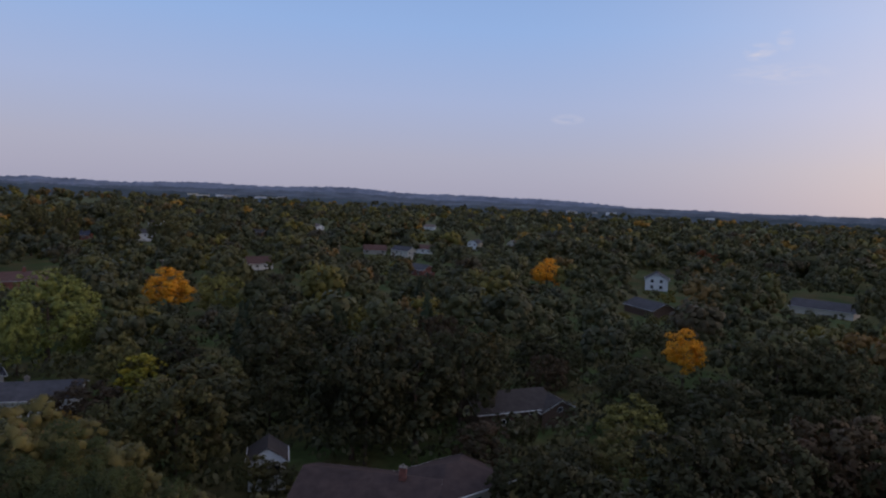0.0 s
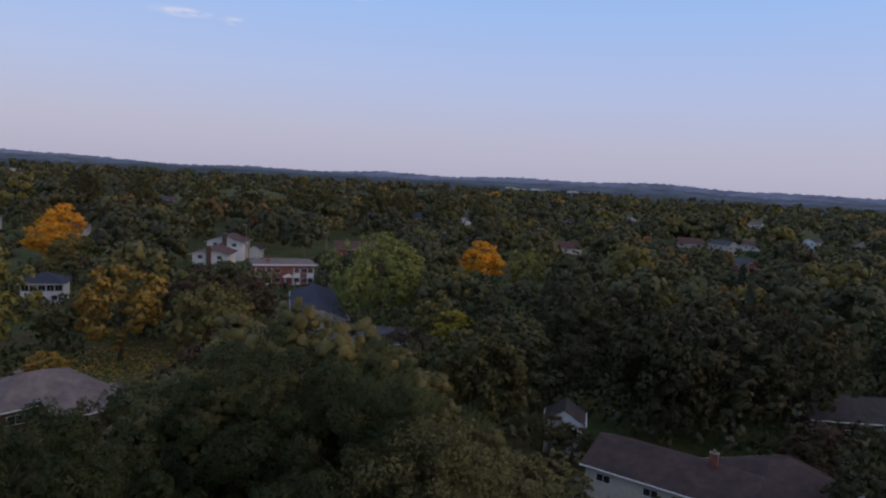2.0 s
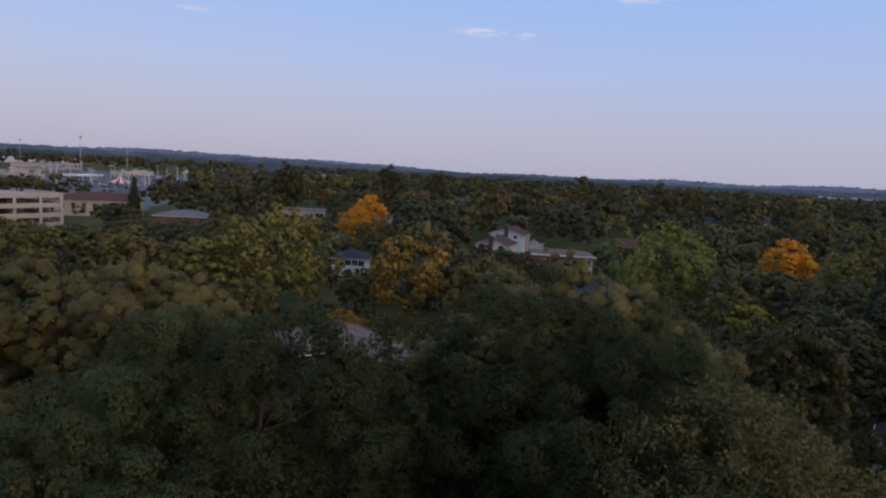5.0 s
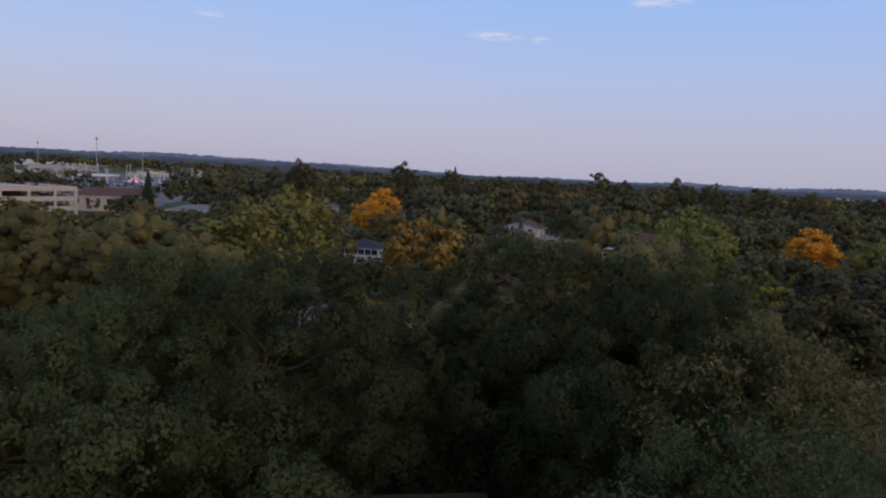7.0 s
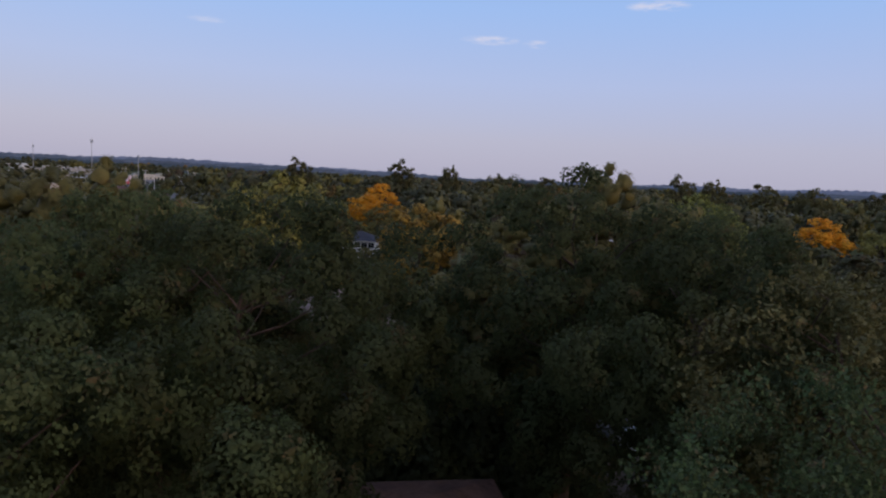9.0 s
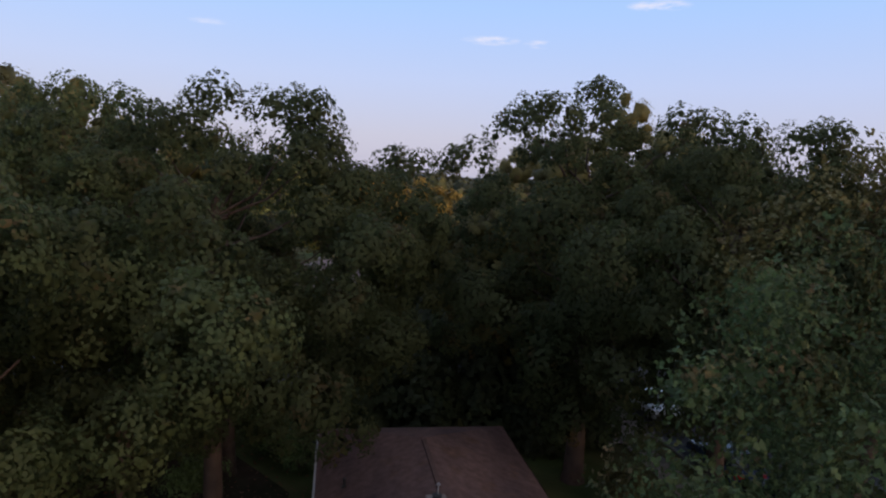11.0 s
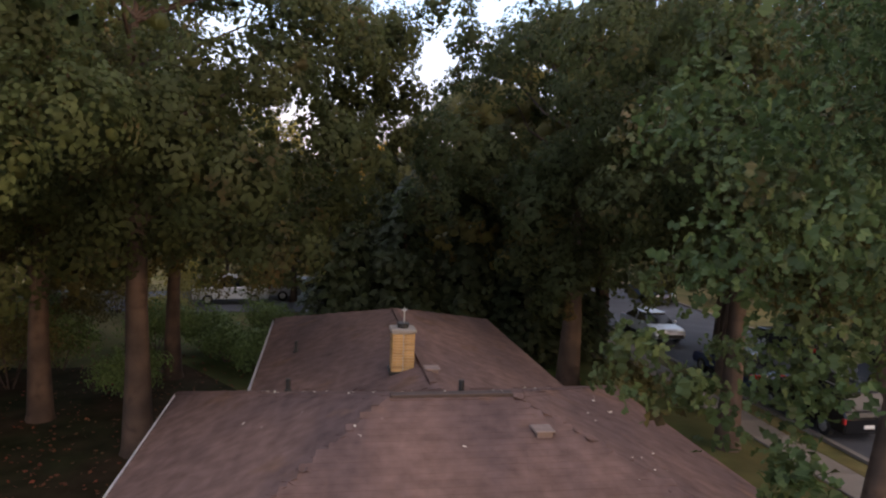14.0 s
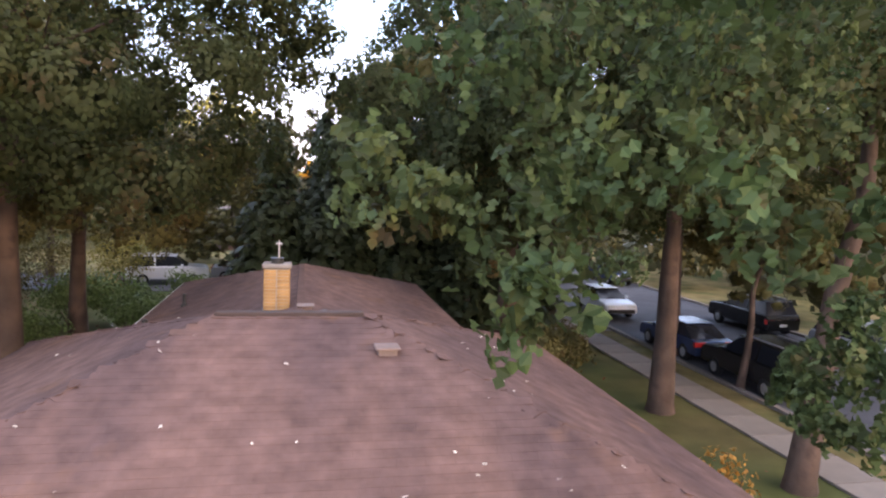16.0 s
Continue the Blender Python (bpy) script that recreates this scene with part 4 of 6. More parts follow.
part("portico", Solid().tube((0.0, -6.4, 0), (0.0, -6.4, 2.6), 0.13, 0.11).tube((2.0, -6.4, 0), (2.0, -6.4, 2.6), 0.13, 0.11).slab([(-0.5, -6.9, 2.75), (2.5, -6.9, 2.75), (2.5, -5, 2.75), (-0.5, -5, 2.75)], 0.15).add([(-0.5, -6.9, 2.75), (2.5, -6.9, 2.75), (1, -6.9, 3.5), (-0.5, -5.0, 2.75), (2.5, -5.0, 2.75), (1, -5.0, 3.5)], [(0, 1, 2), (3, 5, 4), (1, 4, 5, 2), (0, 2, 5, 3)]), WHITE, apt, "white entrance portico")
part("eave_board", Solid().box(-9.0, 9.0, -5.85, -5.72, 5.85, 6.25), TRIM, apt)
seen_from_above(39, 175, 10, 1.2, 8)
# white gabled houses with reddish roofs
house("white house with a red-brown gable roof and brick chimney", town(24, 212, 70), 12, 11, 4.6, 1.9, WHITE, SHINGLE_RED, "gable", 0.8, [("l", -3.0, 3.6, 1.5, 1.2, 1), ("l", 3.0, 3.6, 1.5, 1.2, 1), ("l", -3.0, 1.2, 1.5, 1.2, 1), ("l", 3.0, 1.2, 1.5, 1.2, 1)], (-6.6, 0.2, 1.6, 1.2, 0, 7.2, BROWNWALL))
house("white upper house with a red-brown gable roof", town(31, 231, 70), 13, 12, 6.6, 2.1, WHITE, SHINGLE_RED, "gable", 0.8, [("l", -3.2, 5.6, 1.5, 1.2, 1), ("l", 3.2, 5.6, 1.5, 1.2, 1), ("l", 1.5, 5.6, 1.0, 1.2, 0)], (-7.1, 0.0, 1.6, 1.2, 0, 9.6, BROWNWALL))
house("small white garden shed with a grey roof", town(41, 233, 60), 4, 4, 3.4, 1.2, WHITE, SHINGLE_GREY, name="shed", category="shed")
seen_from_above(27, 218, 11, 2.5, 8)
# white sunroom house with dark roof
house("white house with a dark hip roof and glazed sunroom", town(-18.5, 158, -5), 8.4, 8, 4.4, 2.0, WHITE, SHINGLE_BLUE, "hip", 0.6, [("f", x, 3.5, 1.5, 1.4, 1) for x in (-3.3, -1.65, 0.0, 1.65, 3.3)] + [("f", x, 1.3, 1.2, 1.2, 1) for x in (-2.4, 0, 2.4)])
seen_from_above(-18, 157, 6, 2.5, 4)
house("red-brown brick house with low gables", town(84, 242, -15), 20, 10, 3, 2.4, BRICK, SHINGLE_RED, "gable", 0.6, [("f", -5, 1.6, 2, 1.3, 1), ("f", 5, 1.6, 2, 1.3, 1)], (3, 0, 1, 0.8, 4, 7, BRICK))
seen_from_above(84, 242, 12, 2.5, 10)
house("white house with a red and blue roof by the woods", town(306, 284, -40), 14, 9, 2.8, 3, CREAM, SHINGLE_RED, "gable", 0.6, [("f", -5, 2, 2, 1.5, 1), ("f", 5, 2, 2, 1.5, 1)])
seen_from_above(306, 284, 10, 2.5, 8)
house("white two-storey house with an arched gable front", town(303, 96, 20), 12, 10, 5.2, 2.8, WHITE, SHINGLE_GREY, "gable", 0.6, [("l", -2, 4.4, 1.4, 1.6, 0), ("l", 2, 4.4, 1.4, 1.6, 0), ("l", -2, 1.6, 1.4, 1.6, 0), ("l", 2, 1.6, 1.4, 1.6, 0)])
house("low house with a grey gable roof", town(228, 70, 60), 16, 10, 2.8, 2.2, BROWNWALL, SHINGLE_GREY, "gable", 0.6)
house("long low house with a pale grey roof", town(288, 24, 85), 22, 11, 2.8, 2.4, CREAM, SHINGLE_GREY, "gable", 0.6)
for a in ((303, 96, 11, 2.0, 8), (228, 70, 10, 2.5, 7), (288, 24, 13, 2.8, 10)):
    seen_from_above(*a)


# small houses scattered among the far trees
def far_houses():
    rng = np.random.default_rng(64)
    walls = (WHITE, CREAM, WHITE, BROWNWALL, BRICK, CREAM, WHITE)
    roofs = (SHINGLE_GREY, SHINGLE_TAN, SHINGLE_RED, SHINGLE_DARK, SHINGLE_GREY, SHINGLE_BLUE)
    words = {WHITE.name: "white", CREAM.name: "cream", BROWNWALL.name: "brown", BRICK.name: "red brick"}
    for k in range(15):
        head, d = rng.uniform(-14, 60), 300 * (2.6 ** rng.uniform(0, 1))
        x, y = d * math.sin(radians(head)), d * math.cos(radians(head))
        if any((x * TS - c[0]) ** 2 + (y * TS + TY - c[1]) ** 2 < (c[2] + 9) ** 2 for c in CLEAR):
            continue
        wall, roof = walls[k % 7], roofs[k % 6]
        tall = k % 3 == 0
        e = 5.4 if tall else 3.2
        house(("two-storey " if tall else "small ") + words[wall.name] + " gabled house among distant trees", town(x, y, rng.uniform(0, 180)), rng.uniform(10, 15), rng.uniform(7, 9), e, rng.uniform(2, 3), wall, roof, "gable", 0.5, [(s, p, e - 1.4, 1.4, 1.2, 1) for s in "fblr" for p in (-2, 2)])
        seen_from_above(x, y, 6, e - 1.5 if tall else 2.8, 3)


far_houses()

# ---- the commercial district ----


def garage():
    root = thing("parking_garage", "beige concrete multi-storey parking garage with open decks", "garage", town(-159.2, 232, -27.5))
    L, W, st = 24.0, 13.0, 3.5
    for k in range(4):
        z = 0.2 + k * st
        part("deck", Solid().box(-L, L, -W, W, z, z + 0.35), BEIGE, root)
        for b in ((-L - .3, L + .3, -W - .3, -W), (L, L + .3, -W, W), (-L - .3, -L, -W, W), (-L - .3, L + .3, W, W + .3)):
            part("parapet", Solid().box(*b, z - 0.4, z + 1.25), BEIGE, root)
    for x in (-L, -16, -8, 0, 8, 16, L - 0.6):
        for y in (-W - 0.45, W - 0.25):
            part("column", Solid().box(x, x + 0.7, y, y + 0.7, -0.3, 11.8), BEIGE, root)
    for y in (-4.5, 4.5, W - 1.0):
        part("column", Solid().box(L - 0.2, L + 0.45, y, y + 0.9, -0.3, 11.8), BEIGE, root)
    part("core", Solid().box(-18, 18, -3, 3, 0, 10.5), CONCRETE, root)


garage()
house("long tan building with pilasters and a brown roof", town(-143, 284, 22), 34, 15, 6.3, 3.4, BEIGE, SHINGLE_RED, "hip", 0.8, [("f", x, 4.2, 1.6, 2.6, 1) for x in (-14, -10, -6, -2, 2, 6, 10, 14)], name="office_building", category="building")
house("low brick building with a grey hip roof", town(-97, 257, 8), 20, 13, 4, 2.0, BRICK, SHINGLE_PALE, "hip", 0.8, [("f", x, 2, 2, 1.6, 1) for x in (-7, 0, 7)], name="office_building", category="building")
house("flat-roofed pale commercial building", town(-63, 328, 10), 22, 14, 4.2, 0, BEIGE, CONCRETE, "flat", 0.2, [("f", 8, 2, 4, 2, 3)], name="shop_building", category="building")
for a in ((-146, 222, 18, 1.5, 20), (-143, 280, 20, 5.5, 14), (-97, 255, 13, 2.5, 9), (-63, 326, 14, 1.5, 12)):
    seen_from_above(*a)
LOT = [(-112, 255), (-126, 300), (-140, 400), (-176, 520), (-215, 690), (-280, 800), (-470, 830), (-430, 560), (-340, 420), (-262, 330), (-180, 300)]
piece("car_park", Solid().prism(LOT, -0.5, 0.28), LOTGREY, "wide grey asphalt car park before the stores", "car park", kind="structure")
for x, y, r in ((-125, 300, 22), (-150, 315, 30), (-185, 325, 40), (-232, 345, 55), (-215, 385, 45), (-165, 350, 45), (-195, 400, 52), (-255, 430, 70), (-215, 480, 50), (-270, 520, 70), (-225, 570, 45), (-300, 600, 80), (-245, 640, 45), (-350, 560, 70), (-330, 690, 90), (-270, 720, 50), (-400, 700, 90), (-400, 790, 70), (-480, 860, 70), (-330, 800, 60), (-450, 780, 70)):
    CLEAR.append((x, y, r))


def store(label, x, y, turn, L, W, h, wall, roof):
    """A long low store with a parapet, shop windows along its front and plant on its roof."""
    root = house(label, pose(x, y, 0.1, 0, 0, turn), L, W, h, 0, wall, roof, "flat", 0.2, [(side, q * L, h * 0.42, L * 0.055, h * 0.5, 2) for q in (-0.42, -0.3, -0.18, -0.06, 0.06, 0.18, 0.3, 0.42) for side in "fb"], name="store", category="building")
    for q in (-0.33, 0.05, 0.36):
        part("roof_unit", Solid().box(q * L - 2, q * L + 2, -W * 0.2, -W * 0.2 + 3, h + 0.302, h + 1.9), GREYMETAL, root)
    part("parapet", Solid().box(-L * 0.2, L * 0.2, -W / 2 - 0.35, -W / 2 + 0.15, h + 0.302, h + 1.5), wall, root)


store("long low store with a beige parapet", -398, 705, 107, 150, 34, 4.6, BEIGE, CONCRETE)
store("long low store with a grey flat roof", -356, 640, 100, 60, 24, 4.0, CONCRETE, CONCRETE)
store("low tan store with a flat roof", -500, 885, 100, 130, 40, 5.5, BEIGE, CONCRETE)
store("small beige shop in a car park", -318, 520, 25, 34, 16, 4.2, BEIGE, CONCRETE)
store("small tan shop in a car park", -330, 745, 60, 40, 18, 4.4, CREAM, CONCRETE)
store("small grey shop beside a car park", -292, 452, 20, 26, 14, 4.0, CONCRETE, CONCRETE)
store("very long warehouse with a white roof", -664, 1190, 105, 330, 70, 8.0, WHITE, TRIM)
for x, y, L, W, h in ((-330, 1100, 140, 60, 9), (-200, 1200, 120, 60, 9)):
    house("large flat-roofed store with pale walls", town(x, y, 12), L, W, h, 0, BEIGE, CONCRETE, "flat", 0.2, [("f", q * L, h * 0.45, L * 0.12, h * 0.4, 3) for q in (-0.3, 0.0, 0.3)], name="store", category="building")
    town_clear(x, y, L * 0.6)


def fuel_canopy(x, y, turn):
    root = thing("fuel_canopy", "white flat filling station canopy on columns", "canopy", pose(x, y, 0.28, 0, 0, turn))
    part("roof", Solid().box(-18, 18, -6, 6, 4.4, 5.5), PAINT_WHITE, root)
    for u in (-14, -5, 5, 14):
        for v in (-3, 3):
            part("column", Solid().box(u - 0.25, u + 0.25, v - 0.25, v + 0.25, 0, 4.4), TRIM, root)
    for u in (-14, -5, 5, 14):
        part("pump", Solid().box(u - 0.4, u + 0.4, -0.6, 0.6, 0, 1.7), GREYMETAL, root)


fuel_canopy(-272, 526, 84)


def tent():
    root = thing("marquee", "red and white striped peaked marquee", "tent", town(-248, 531) @ Matrix.Diagonal((1.35, 1.35, 1.25, 1)))
    n = 16
    for k in range(n):
        a0, a1 = 2 * math.pi * k / n, 2 * math.pi * (k + 1) / n
        s = Solid()
        v = [(6.5 * math.cos(a), 6.5 * math.sin(a), 3.0) for a in (a0, a1)] + [(2.2 * math.cos(a), 2.2 * math.sin(a), 5.2) for a in (a0, a1)] + [(0.1 * math.cos(a), 0.1 * math.sin(a), 8.0) for a in (a0, a1)]
        v += [(p[0], p[1], p[2] - 0.06) for p in v]
        s.add(v, [(0, 1, 3, 2), (2, 3, 5, 4), (6, 8, 9, 7), (8, 10, 11, 9), (0, 6, 7, 1), (4, 5, 11, 10)])
        part("panel", s, (REDCLOTH, WHITE)[k % 2], root)
    for k in range(8):
        a = 2 * math.pi * k / 8
        part("pole", Solid().tube((6.4 * math.cos(a), 6.4 * math.sin(a), 0), (6.4 * math.cos(a), 6.4 * math.sin(a), 3.0), 0.06, 0.06), GREYMETAL, root)


tent()


def far_car(mat, m, label):
    root = thing("car", label, "car", m, "cars in the car park")
    part("body", Solid().add([(-2.2, -0.85, 0.3), (2.2, -0.85, 0.3), (2.2, 0.85, 0.3), (-2.2, 0.85, 0.3), (-2.15, -0.85, 0.9), (2.1, -0.85, 0.8), (2.1, 0.85, 0.8), (-2.15, 0.85, 0.9)], [(0, 3, 2, 1), (4, 5, 6, 7), (0, 1, 5, 4), (1, 2, 6, 5), (2, 3, 7, 6), (3, 0, 4, 7)]), mat, root, bevel=0.06)
    part("window", Solid().add([(-1.9, -0.78, 0.86), (1.1, -0.78, 0.82), (1.1, 0.78, 0.82), (-1.9, 0.78, 0.86), (-1.3, -0.62, 1.4), (0.3, -0.62, 1.4), (0.3, 0.62, 1.4), (-1.3, 0.62, 1.4)], [(0, 3, 2, 1), (4, 5, 6, 7), (0, 1, 5, 4), (1, 2, 6, 5), (2, 3, 7, 6), (3, 0, 4, 7)]), GLASS, root)
    part("roof", Solid().box(-1.25, 0.25, -0.6, 0.6, 1.402, 1.45), mat, root)
    for x in (-1.4, 1.4):
        for y in (-0.8, 0.8):
            part("wheel", Solid().tube((x, y - 0.09, 0.32), (x, y + 0.09, 0.32), 0.32, 0.32, 10), RUBBER, root)
    return root


def car_park():
    rng = np.random.default_rng(8)
    kinds = [far_car(mat, Matrix.Translation((0, 0, -50)), word + " car parked in a wide car park") for mat, word in ((PAINT_WHITE, "white"), (PAINT_GREY, "silver grey"), (PAINT_BLACK, "black"), (PAINT_BLUE, "dark blue"))]
    first = set()
    turn = pose(-235, 470, 0.285, 0, 0, 14)
    for row in range(-8, 14):
        for col in range(-26, 22):
            u, v = col * 3.6 + rng.uniform(-0.3, 0.3), row * 12.5 + (row % 2) * 2.5
            p = turn @ Vector((u, v, 0))
            busy = noise.noise((u / 22, row * 0.7, 3.0)) > 0.12
            i = int(rng.integers(4))
            if not busy or rng.uniform() < 0.35 or not inside(LOT, p.x, p.y) or (p.x + 318) ** 2 + (p.y - 520) ** 2 < 420 or (p.x + 292) ** 2 + (p.y - 452) ** 2 < 300 or math.hypot(p.x + 272, p.y - 526) < 22 or math.hypot(p.x + 218, p.y - 471) < 12:
                continue
            m = turn @ pose(u, v, 0, 0, 0, 90)
            if i in first:
                copy_thing(kinds[i], m)
            else:
                kinds[i].matrix_world = m
                first.add(i)


car_park()


def lamp_post(x, y, h, arm=1.6, n=2):
    root = thing("light_pole", "tall grey steel car park light pole", "light pole", pose(x, y, 0.28, 0, 0, x * 7 % 90), "light poles of the car park")
    part("pole", Solid().tube((0, 0, 0), (0, 0, h), 0.26, 0.18), POLEPAINT, root)
    for k in range(n):
        sx = 1 if k else -1
        part("arm", Solid().box(min(0, sx * arm), max(0, sx * arm), -0.06, 0.06, h - 0.15, h), POLEPAINT, root)
        part("lamp_head", Solid().box(min(sx * arm * 0.6, sx * arm * 1.4), max(sx * arm * 0.6, sx * arm * 1.4), -0.25, 0.25, h - 0.25, h - 0.08), LAMPGLASS, root)


for x, y, h in ((-253, 499, 11), (-175, 410, 11), (-183, 436, 11), (-172, 426, 10), (-161, 417, 11), (-205, 455, 11), (-228, 452, 11), (-212, 505, 11), (-240, 545, 12), (-262, 470, 11), (-232, 590, 12), (-285, 505, 12), (-300, 560, 12), (-290, 610, 12), (-325, 585, 12), (-262, 420, 11), (-236, 405, 11), (-345, 610, 12), (-245, 650, 13), (-200, 545, 12), (-310, 660, 13), (-188, 480, 11), (-150, 385, 11), (-166, 455, 11), (-280, 690, 13), (-360, 560, 12)):
    lamp_post(x, y, h)


def mast(x, y, h, label):
    root = thing("radio_mast", label, "mast", town(x, y))
    part("mast", Solid().tube((0, 0, 0), (0, 0, h * 0.9), 0.42, 0.24, 8).tube((0, 0, h * 0.9), (0, 0, h), 0.12, 0.08, 6), GREYMETAL, root)
    part("antenna", Solid().box(-1.2, 1.2, -0.15, 0.15, h * 0.86, h * 0.89).box(-1.2, -0.9, -0.3, 0.3, h * 0.84, h * 0.92).box(0.9, 1.2, -0.3, 0.3, h * 0.84, h * 0.92), GREYMETAL, root)


mast(-377, 720, 47, "tall slim grey steel mast over the stores")
mast(-592, 970, 43, "lattice grey radio mast on the horizon")
mast(-345, 760, 32, "slim grey steel mast among trees")


def utility_pole(x, y, h, turn):
    root = thing("utility_pole", "weathered wooden utility pole with crossarm", "utility pole", town(x, y, turn), "utility poles")
    part("pole", Solid().tube((0, 0, -0.3), (0, 0, h), 0.17, 0.11), WOODPOLE, root)
    part("crossarm", Solid().box(-1.1, 1.1, 0.12, 0.22, h - 0.7, h - 0.55), WOODPOLE, root)
    for k in (-1, -0.5, 0.5, 1):
        part("insulator", Solid().tube((k, 0.17, h - 0.55), (k, 0.17, h - 0.38), 0.05, 0.03, 8), LAMPGLASS, root)


POLES = ((62, 215, 12, 10), (52, 205, 11, 5), (36, 225, 13, 0), (-62, 240, 12, 30), (118, 205, 12, 20), (140, 260, 12, 10), (205, 300, 12, 40), (-90, 280, 12, 5), (-12, 300, 14, 15), (-60, 330, 14, 15), (230, 235, 12, 20), (75, 260, 11, 0))
for a in POLES:
    utility_pole(*a)
    town_clear(a[0], a[1], 3)

# ---- trees near the house ----
TALL = ((3.0, 0.4, 15.9, 1.0), (2.5, 1.2, 15.0, 1.1), (3.5, 0.2, 14.7, 1.1), (3.9, 0.9, 13.4, 1.2), (4.4, 0.2, 12.2, 1.2), (5.0, 0.5, 11.0, 1.2), (5.8, 1.0, 10.0, 1.1), (6.3, 0.2, 11.2, 1.0), (5.2, 2.5, 12.2, 1.1), (6.8, 2.0, 9.6, 0.9), (5.4, -0.8, 9.2, 0.9), (6.9, 1.4, 11.8, 1.0), (7.3, 2.2, 10.8, 1.0), (6.4, 2.6, 12.6, 0.9), (7.1, 0.7, 12.4, 0.8))
# low boughs that hang round the trunk
LOW = tuple((q * math.cos(a), q * math.sin(a), z, 1.25) for a, q, z in ((0.2, 4.6, 7.0), (0.9, 5.4, 6.3), (1.5, 4.2, 7.4), (2.2, 5.2, 6.6), (2.9, 4.4, 7.2), (3.5, 5.6, 6.2), (4.1, 4.2, 6.9), (4.6, 5.4, 6.0), (5.1, 4.4, 7.2), (5.7, 5.6, 6.4), (0.6, 2.6, 8.2), (1.9, 2.4, 8.6), (3.2, 2.6, 8.2), (4.4, 2.5, 7.8), (5.5, 2.6, 8.4), (4.0, 6.2, 8.2), (5.2, 6.3, 8.4), (4.8, 3.2, 6.3), (2.6, 6.2, 8.4), (0.0, 6.2, 8.6)))
BROAD = tuple((q * math.cos(a), q * math.sin(a), z, 1.3) for a, q, z in ((4.4, 5.8, 9.6), (4.8, 6.4, 10.4), (5.2, 6.2, 9.2), (5.6, 6.0, 10.2), (4.6, 6.6, 8.0), (5.0, 6.7, 11.6), (5.4, 6.6, 8.0), (5.9, 6.2, 9.0), (4.2, 6.3, 11.0), (4.9, 5.9, 12.6), (5.7, 6.3, 11.8), (4.0, 6.4, 9.2)))
HANGING = ((-4.4, 0.5, 5.6, 1.0), (-4.6, 0.0, 4.6, 0.9), (-4.0, 1.2, 5.0, 0.9), (-4.9, 0.9, 6.4, 1.0), (-3.6, -0.6, 5.2, 1.0), (-4.2, 0.3, 3.8, 0.7))
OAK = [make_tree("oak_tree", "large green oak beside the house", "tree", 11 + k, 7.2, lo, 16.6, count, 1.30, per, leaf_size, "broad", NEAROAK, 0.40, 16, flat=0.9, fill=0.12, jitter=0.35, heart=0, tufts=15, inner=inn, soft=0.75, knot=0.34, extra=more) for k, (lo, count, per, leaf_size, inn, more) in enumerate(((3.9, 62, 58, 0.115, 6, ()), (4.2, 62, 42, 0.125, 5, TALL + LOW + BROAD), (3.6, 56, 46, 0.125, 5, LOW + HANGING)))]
BIG = [make_tree("oak_tree", "broad green oak with a clumped crown", "tree", 31 + k, 8.2, 3.5, 17.0, 56, 1.5, 32, 0.15, "broad", GREEN, 0.4, 8, flat=1.05, fill=0.08, jitter=0.2, heart=0.45, tufts=13, reach=(0.6, 0.95), knot=0.92) for k in range(3)]
# prototypes stand at their own places
NEAR = [
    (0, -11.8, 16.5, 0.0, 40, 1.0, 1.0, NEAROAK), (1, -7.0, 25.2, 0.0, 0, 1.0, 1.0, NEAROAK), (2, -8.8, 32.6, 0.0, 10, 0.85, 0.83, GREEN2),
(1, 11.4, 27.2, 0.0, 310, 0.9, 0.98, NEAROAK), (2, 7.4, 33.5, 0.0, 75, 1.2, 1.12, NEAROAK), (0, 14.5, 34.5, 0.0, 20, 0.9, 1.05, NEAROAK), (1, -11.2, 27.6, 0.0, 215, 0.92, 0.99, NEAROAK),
]
BOUGHS = [(-7.3, -1.2, 6.7, 0.55), (-6.9, -1.5, 6.45, 0.42), (-6.4, -1.6, 6.5, 0.7), (-6.36, -2.3, 5.98, 0.42), (-5.6, -1.4, 6.9, 0.9), (-5.2, -2.4, 6.5, 0.7), (-4.6, -1.2, 7.5, 1.1), (-6.6, -1.0, 7.5, 0.8), (-6.0, -2.6, 7.9, 0.9), (-6.9, -1.6, 8.6, 0.8),
          (-6.2, -0.4, 9.4, 1.0), (-6.8, -2.8, 10.2, 0.9), (-6.4, -1.8, 11.2, 1.0), (-4.4, -4.2, 5.6, 0.6), (-3.6, -4.6, 5.2, 0.55), (-4.0, -3.4, 6.4, 0.8), (-5.4, -0.2, 8.3, 1.0), (-4.9, -2.8, 9.0, 1.0), (-5.6, -4.0, 11.0, 1.0), (-5.2, -1.0, 12.2, 1.0),
          (-3.4, -0.2, 5.3, 0.42), (-3.3, -0.6, 5.2, 0.40), (-3.4, 0.2, 5.1, 0.30), (-3.1, -0.1, 5.6, 0.40), (-3.6, -0.4, 4.9, 0.32), (-3.4, -0.7, 4.8, 0.35), (-3.7, 4.7, 5.5, 0.55), (-3.6, 0.1, 4.9, 0.20)]
make_tree("oak_tree", "green oak with low boughs reaching over the roof", "tree", 17, 6.2, 6.5, 14.5, 100, 1.08, 28, 0.105, "lobe", NEARLEAF, 0.36, 24, flat=0.95, extra=BOUGHS, fill=0.3, jitter=0.7, heart=0, tufts=8, inner=5, soft=0).matrix_world = place(10.6, 13.2, 0, 0)
